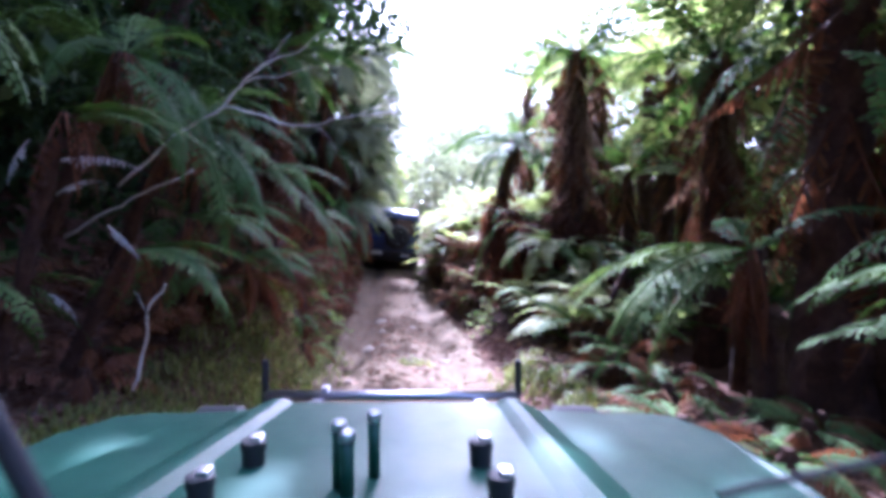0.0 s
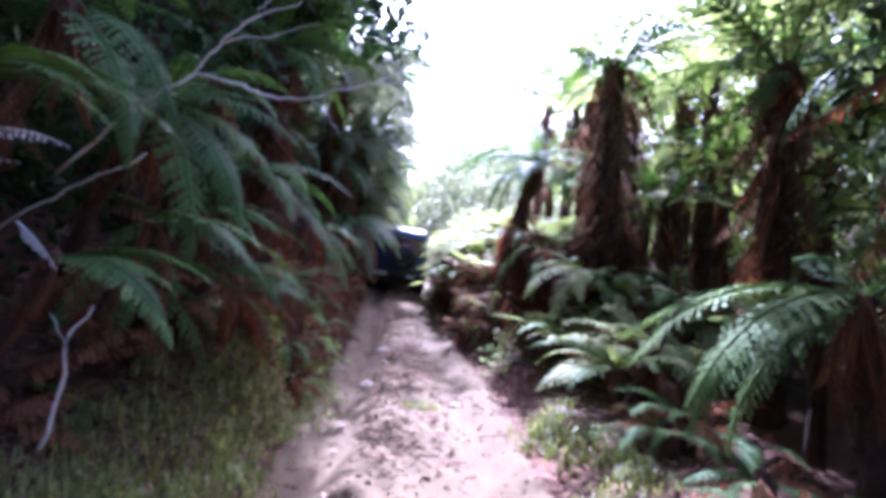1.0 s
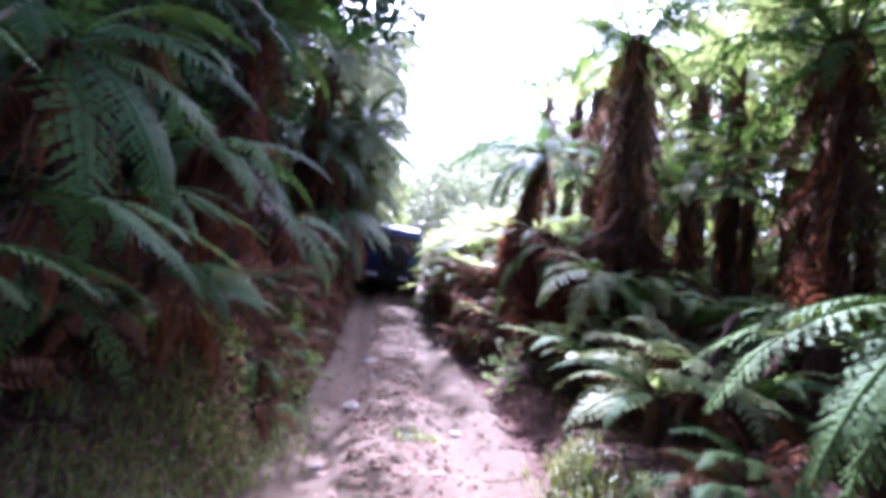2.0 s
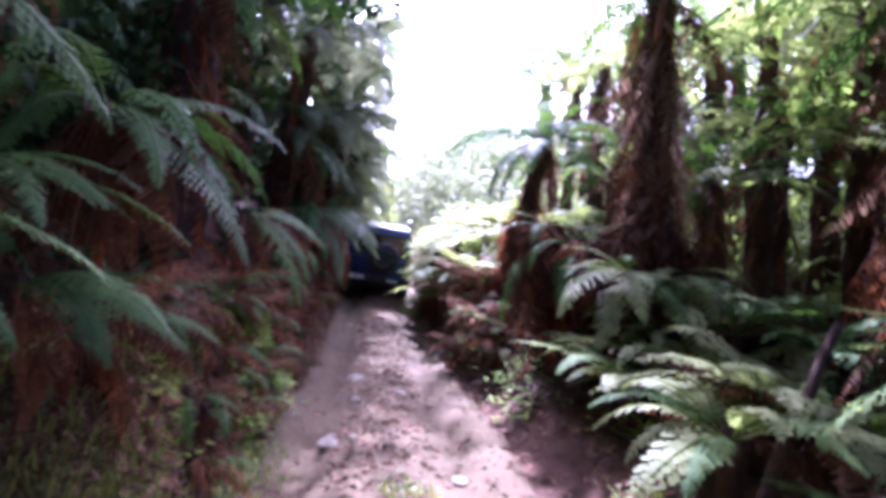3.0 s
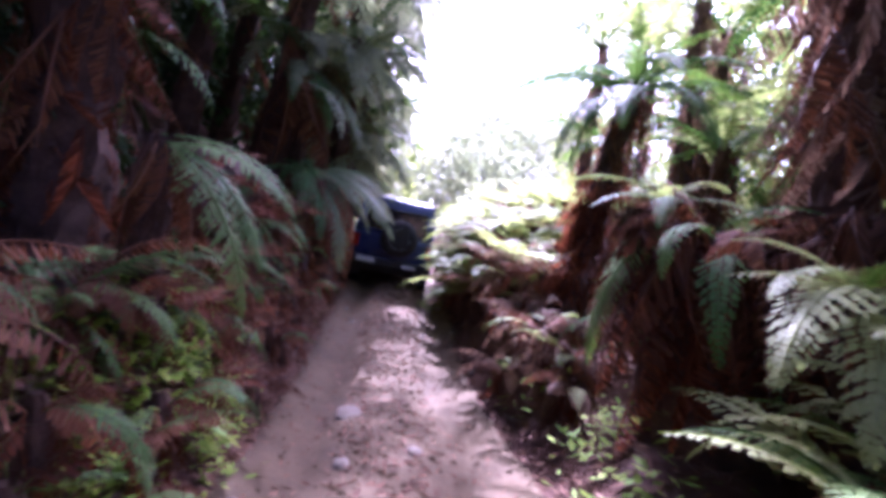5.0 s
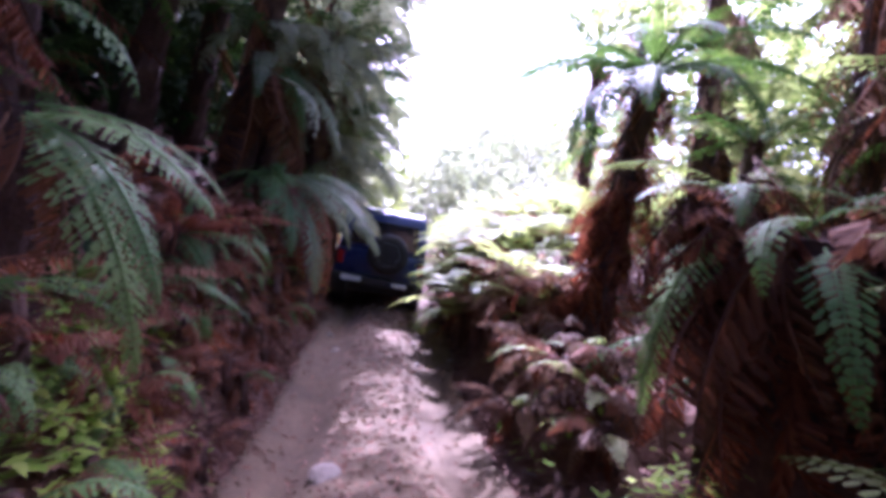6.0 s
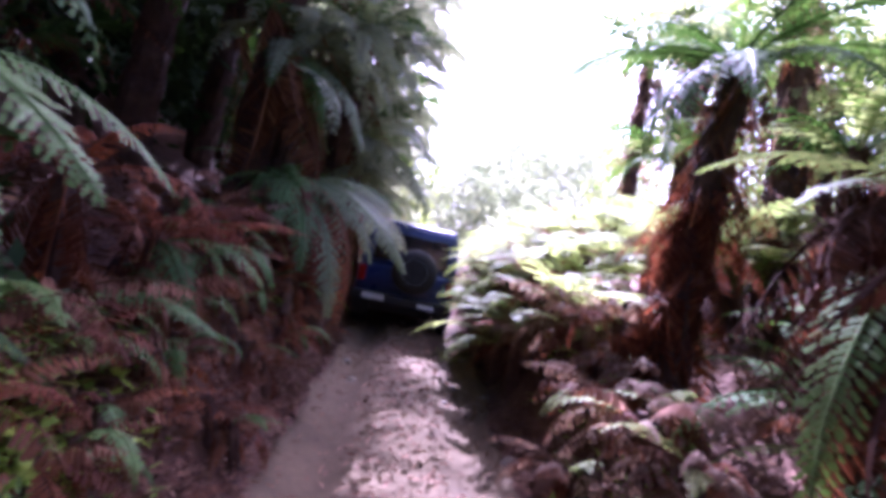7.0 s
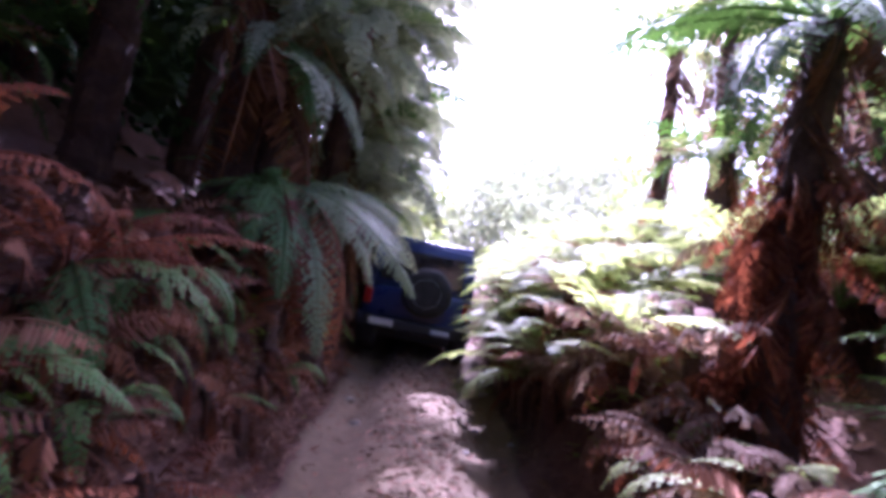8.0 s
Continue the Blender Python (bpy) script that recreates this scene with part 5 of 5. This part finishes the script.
def wheel(parent, x, y, z, r, w):
    axle = part("wheel", lathe_bm([(0.05, -w * 0.4), (0.06, w * 0.4)], "x", (x, y, z), 12), STEEL, parent)
    prof = [(r * 0.62, -w / 2), (r * 0.9, -w / 2), (r, -w * 0.36), (r * 0.985, -w * 0.12), (r, -w * 0.1), (r, w * 0.1), (r * 0.985, w * 0.12), (r, w * 0.36), (r * 0.9, w / 2), (r * 0.62, w / 2)]
    part("tyre", lathe_bm(prof, "x", (x, y, z), 32), RUBBER, axle, "", True)
    part("rim", lathe_bm([(r * 0.60, -w * 0.46), (r * 0.63, -w * 0.3), (r * 0.3, -w * 0.2), (r * 0.3, w * 0.2), (r * 0.63, w * 0.3), (r * 0.60, w * 0.46)], "x", (x, y, z), 24), STEEL, axle, "", True)


def pipe_bm(pts, r, n=10):
    v, f = tube(pts, [r] * len(pts), n)
    bm = bmesh.new()
    vs = [bm.verts.new(p) for p in v]
    for q in f:
        bm.faces.new([vs[i] for i in q])
    bmesh.ops.recalc_face_normals(bm, faces=bm.faces)
    return bm


def blue_car():
    root = thing("off_road_car", None, "dark blue muddy off-road car with rear spare wheel", "car")
    w = 0.80
    part("body", box_bm(-w, w, -1.75, 1.85, 0.50, 1.08, 0.07, 0.97), BLUE_PAINT, root, "", True)
    part("cabin", box_bm(-w * 0.97, w * 0.97, -1.73, 0.55, 1.06, 1.76, 0.07, 0.86, 0.93), BLUE_PAINT, root, "", True)
    part("roof", box_bm(-0.68, 0.68, -1.62, 0.45, 1.735, 1.80, 0.03, 0.96), BLUE_PAINT, root, "", True)
    part("rear_window", box_bm(-0.60, 0.60, -1.745, -1.70, 1.16, 1.62, 0.02, 0.92), GLASS, root)
    for s in (-1, 1):
        part("side_window", box_bm(s * 0.735 - 0.02, s * 0.735 + 0.02, -1.45, -0.65, 1.18, 1.60, 0.015), GLASS, root)
        part("side_window", box_bm(s * 0.735 - 0.02, s * 0.735 + 0.02, -0.55, 0.30, 1.18, 1.60, 0.015), GLASS, root)
        part("tail_light", box_bm(s * 0.70 - 0.06, s * 0.70 + 0.06, -1.79, -1.72, 0.78, 1.02, 0.015), RED, root, "red tail light")
        part("mirror", box_bm(s * 0.92 - 0.09, s * 0.92 + 0.09, 0.35, 0.45, 1.15, 1.30, 0.03), BLACK, root)
        part("mudflap", box_bm(s * 0.66 - 0.13, s * 0.66 + 0.13, -1.62, -1.60, 0.22, 0.55, 0.004), BLACK, root)
        for y in (-1.15, 1.2):
            wheel(root, s * 0.66, y, 0.35, 0.36, 0.24)
    part("bumper", box_bm(-0.80, 0.80, -1.90, -1.72, 0.48, 0.64, 0.03), BLACK, root)
    part("number_plate", box_bm(-0.62, -0.28, -1.915, -1.900, 0.53, 0.62, 0.004), WHITE, root, "plain pale number plate")
    part("reflector", box_bm(0.25, 0.5, -1.915, -1.900, 0.53, 0.59, 0.004), WHITE, root)
    r = 0.35
    spare = part("spare_wheel", lathe_bm([(r * 0.55, -2.02), (r * 0.88, -2.03), (r, -1.96), (r, -1.86), (r * 0.88, -1.78), (r * 0.3, -1.76)], "y", (0.10, 0, 1.08), 32), RUBBER, root, "spare tyre on the tailgate", True)
    part("rim", lathe_bm([(r * 0.12, -2.0), (r * 0.2, -2.0), (r * 0.5, -1.98), (r * 0.58, -2.025), (r * 0.57, -1.9)], "y", (0.10, 0, 1.08), 24), STEEL, spare, "", True)
    part("chassis", box_bm(-0.5, 0.5, -1.6, 1.7, 0.32, 0.52, 0.02), BLACK, root)
    return root


car = blue_car()
cx, cy = centre_x(17.2), 17.2
car.matrix_basis = pose(cx - 0.22, cy, height(cx, cy) - 0.06, 5.5, 6, 5) @ Matrix.Diagonal((0.97, 0.97, 0.95, 1))


def green_car():
    """The open off-road vehicle at the start of the track; x to its right from its middle, y from the eye, z from the ground."""
    root = thing("off_road_vehicle", None, "green off-road vehicle with ridged bonnet and bull bar", "car")
    G = GREEN_PAINT
    # bonnet with two raised ridges and a crowned middle
    us = [-0.50, -0.44, -0.36, -0.30, -0.275, -0.25, -0.15, 0, 0.15, 0.25, 0.275, 0.30, 0.36, 0.44, 0.50]
    bm = bmesh.new()
    grid = []
    ys = [0.45 + 0.98 * i / 12 for i in range(13)]
    for y in ys:
        k = 1.30 - 0.34 * (y - 0.45) / 0.98
        row = []
        for u in us:
            a = abs(u)
            z = 1.118 - 0.034 * (y - 0.45) + (0.012 if a < 0.26 else 0.022 if a < 0.31 else -0.004 - 0.05 * (a - 0.31))
            if y > 1.36:
                z -= 0.05 * ((y - 1.36) / 0.07) ** 2
            row.append(bm.verts.new((u * k, y, z)))
        grid.append(row)
    for a, b in zip(grid, grid[1:]):
        for i in range(len(us) - 1):
            bm.faces.new((a[i], a[i + 1], b[i + 1], b[i]))
    r = bmesh.ops.extrude_face_region(bm, geom=bm.faces[:])
    for v in r["geom"]:
        if isinstance(v, bmesh.types.BMVert):
            v.co.z -= 0.03
    bmesh.ops.recalc_face_normals(bm, faces=bm.faces)
    bonnet = part("bonnet", bm, G, root, "green ridged bonnet")
    # wings
    for s in (-1, 1):
        bm = bmesh.new()
        outline = [(0.44, 0.30), (0.755, 0.30), (0.765, 0.95), (0.745, 1.22), (0.70, 1.36), (0.62, 1.40), (0.36, 1.40)]
        top = [bm.verts.new((s * x, y, 1.075 - (0.012 if y > 1.3 else 0))) for x, y in outline]
        low = [bm.verts.new((s * x, y, 0.72)) for x, y in outline]
        bm.faces.new(top)
        bm.faces.new(low)
        for i in range(len(outline)):
            j = (i + 1) % len(outline)
            bm.faces.new((top[i], top[j], low[j], low[i]))
        bmesh.ops.recalc_face_normals(bm, faces=bm.faces)
        bmesh.ops.bevel(bm, geom=[e for e in bm.edges if all(v.co.z > 1 for v in e.verts)], offset=0.02, segments=2, affect="EDGES", profile=0.5)
        part("wing", bm, G, root)
        part("wing_lamp", box_bm(s * 0.46 - 0.06, s * 0.46 + 0.06, 1.40, 1.46, 1.01, 1.062, 0.012), BLACK, root)
        wheel(root, s * 0.62, 0.85, 0.36, 0.37, 0.22)
        wheel(root, s * 0.62, -1.25, 0.36, 0.37, 0.22)
        part("bar_post", pipe_bm([(s * 0.345 - 0.02, 1.50, 0.55), (s * 0.345 - 0.02, 1.50, 1.08), (s * 0.345 - 0.02, 1.50, 1.17)], 0.010), BLACK, root)
        part("bracket", box_bm(s * 0.22 - 0.02, s * 0.22 + 0.02, 1.38, 1.50, 1.05, 1.07, 0.006), STEEL, root)
    part("grille", box_bm(-0.62, 0.62, 1.28, 1.41, 0.62, 1.06, 0.02), G, root)
    part("bumper", box_bm(-0.70, 0.70, 1.42, 1.55, 0.50, 0.64, 0.02), BLACK, root)
    bar = part("bull_bar", pipe_bm([(-0.366, 1.50, 1.072), (0.325, 1.50, 1.072)], 0.014), STEEL, root, "bare steel bull bar tube", True)
    part("clamp", box_bm(-0.21, -0.19, 1.485, 1.515, 1.08, 1.10, 0.004), STEEL, bar)
    part("tub", box_bm(-0.72, 0.72, -2.0, 0.42, 0.55, 1.06, 0.03), G, root)
    part("chassis", box_bm(-0.4, 0.4, -1.9, 1.4, 0.34, 0.56, 0.02), BLACK, root)
    # pins and caps on the bonnet
    for x, y, h, rad in ((-0.040, 0.845, 0.105, 0.011), (-0.023, 0.815, 0.10, 0.011), (0.008, 0.89, 0.105, 0.010)):
        p = part("bonnet_pin", lathe_bm([(rad, 0), (rad, h - 0.012)], "z", (x, y, 1.113), 14), G, bonnet, "", True)
        part("pin_cap", lathe_bm([(rad * 1.15, h - 0.012), (rad * 1.15, h), (rad * 0.7, h + 0.004)], "z", (x, y, 1.113), 14), STEEL, p, "bright metal cap")
    for x, y in ((-0.205, 0.94), (0.185, 0.94), (-0.235, 0.80), (0.205, 0.80)):
        p = part("bonnet_knob", lathe_bm([(0.019, 0), (0.019, 0.026), (0.021, 0.027), (0.021, 0.042), (0.015, 0.044)], "z", (x, y, 1.113), 18), BLACK, bonnet)
        part("notch", box_bm(x - 0.004, x + 0.016, y - 0.012, y + 0.012, 1.153, 1.166, 0.003), STEEL, p)
    part("wiper", pipe_bm([(0.372, 0.50, 1.266), (0.40, 0.50, 1.273), (0.525, 0.50, 1.299), (0.70, 0.50, 1.335)], 0.004), BLACK, root)
    part("windscreen_pillar", pipe_bm([(-0.11, 0.46, 1.085), (-0.207, 0.44, 1.286), (-0.245, 0.44, 1.362), (-0.33, 0.42, 1.52)], 0.010), BLACK, root)
    return root


truck = green_car()
truck.matrix_basis = pose(-0.12, 0.0, 0.0)
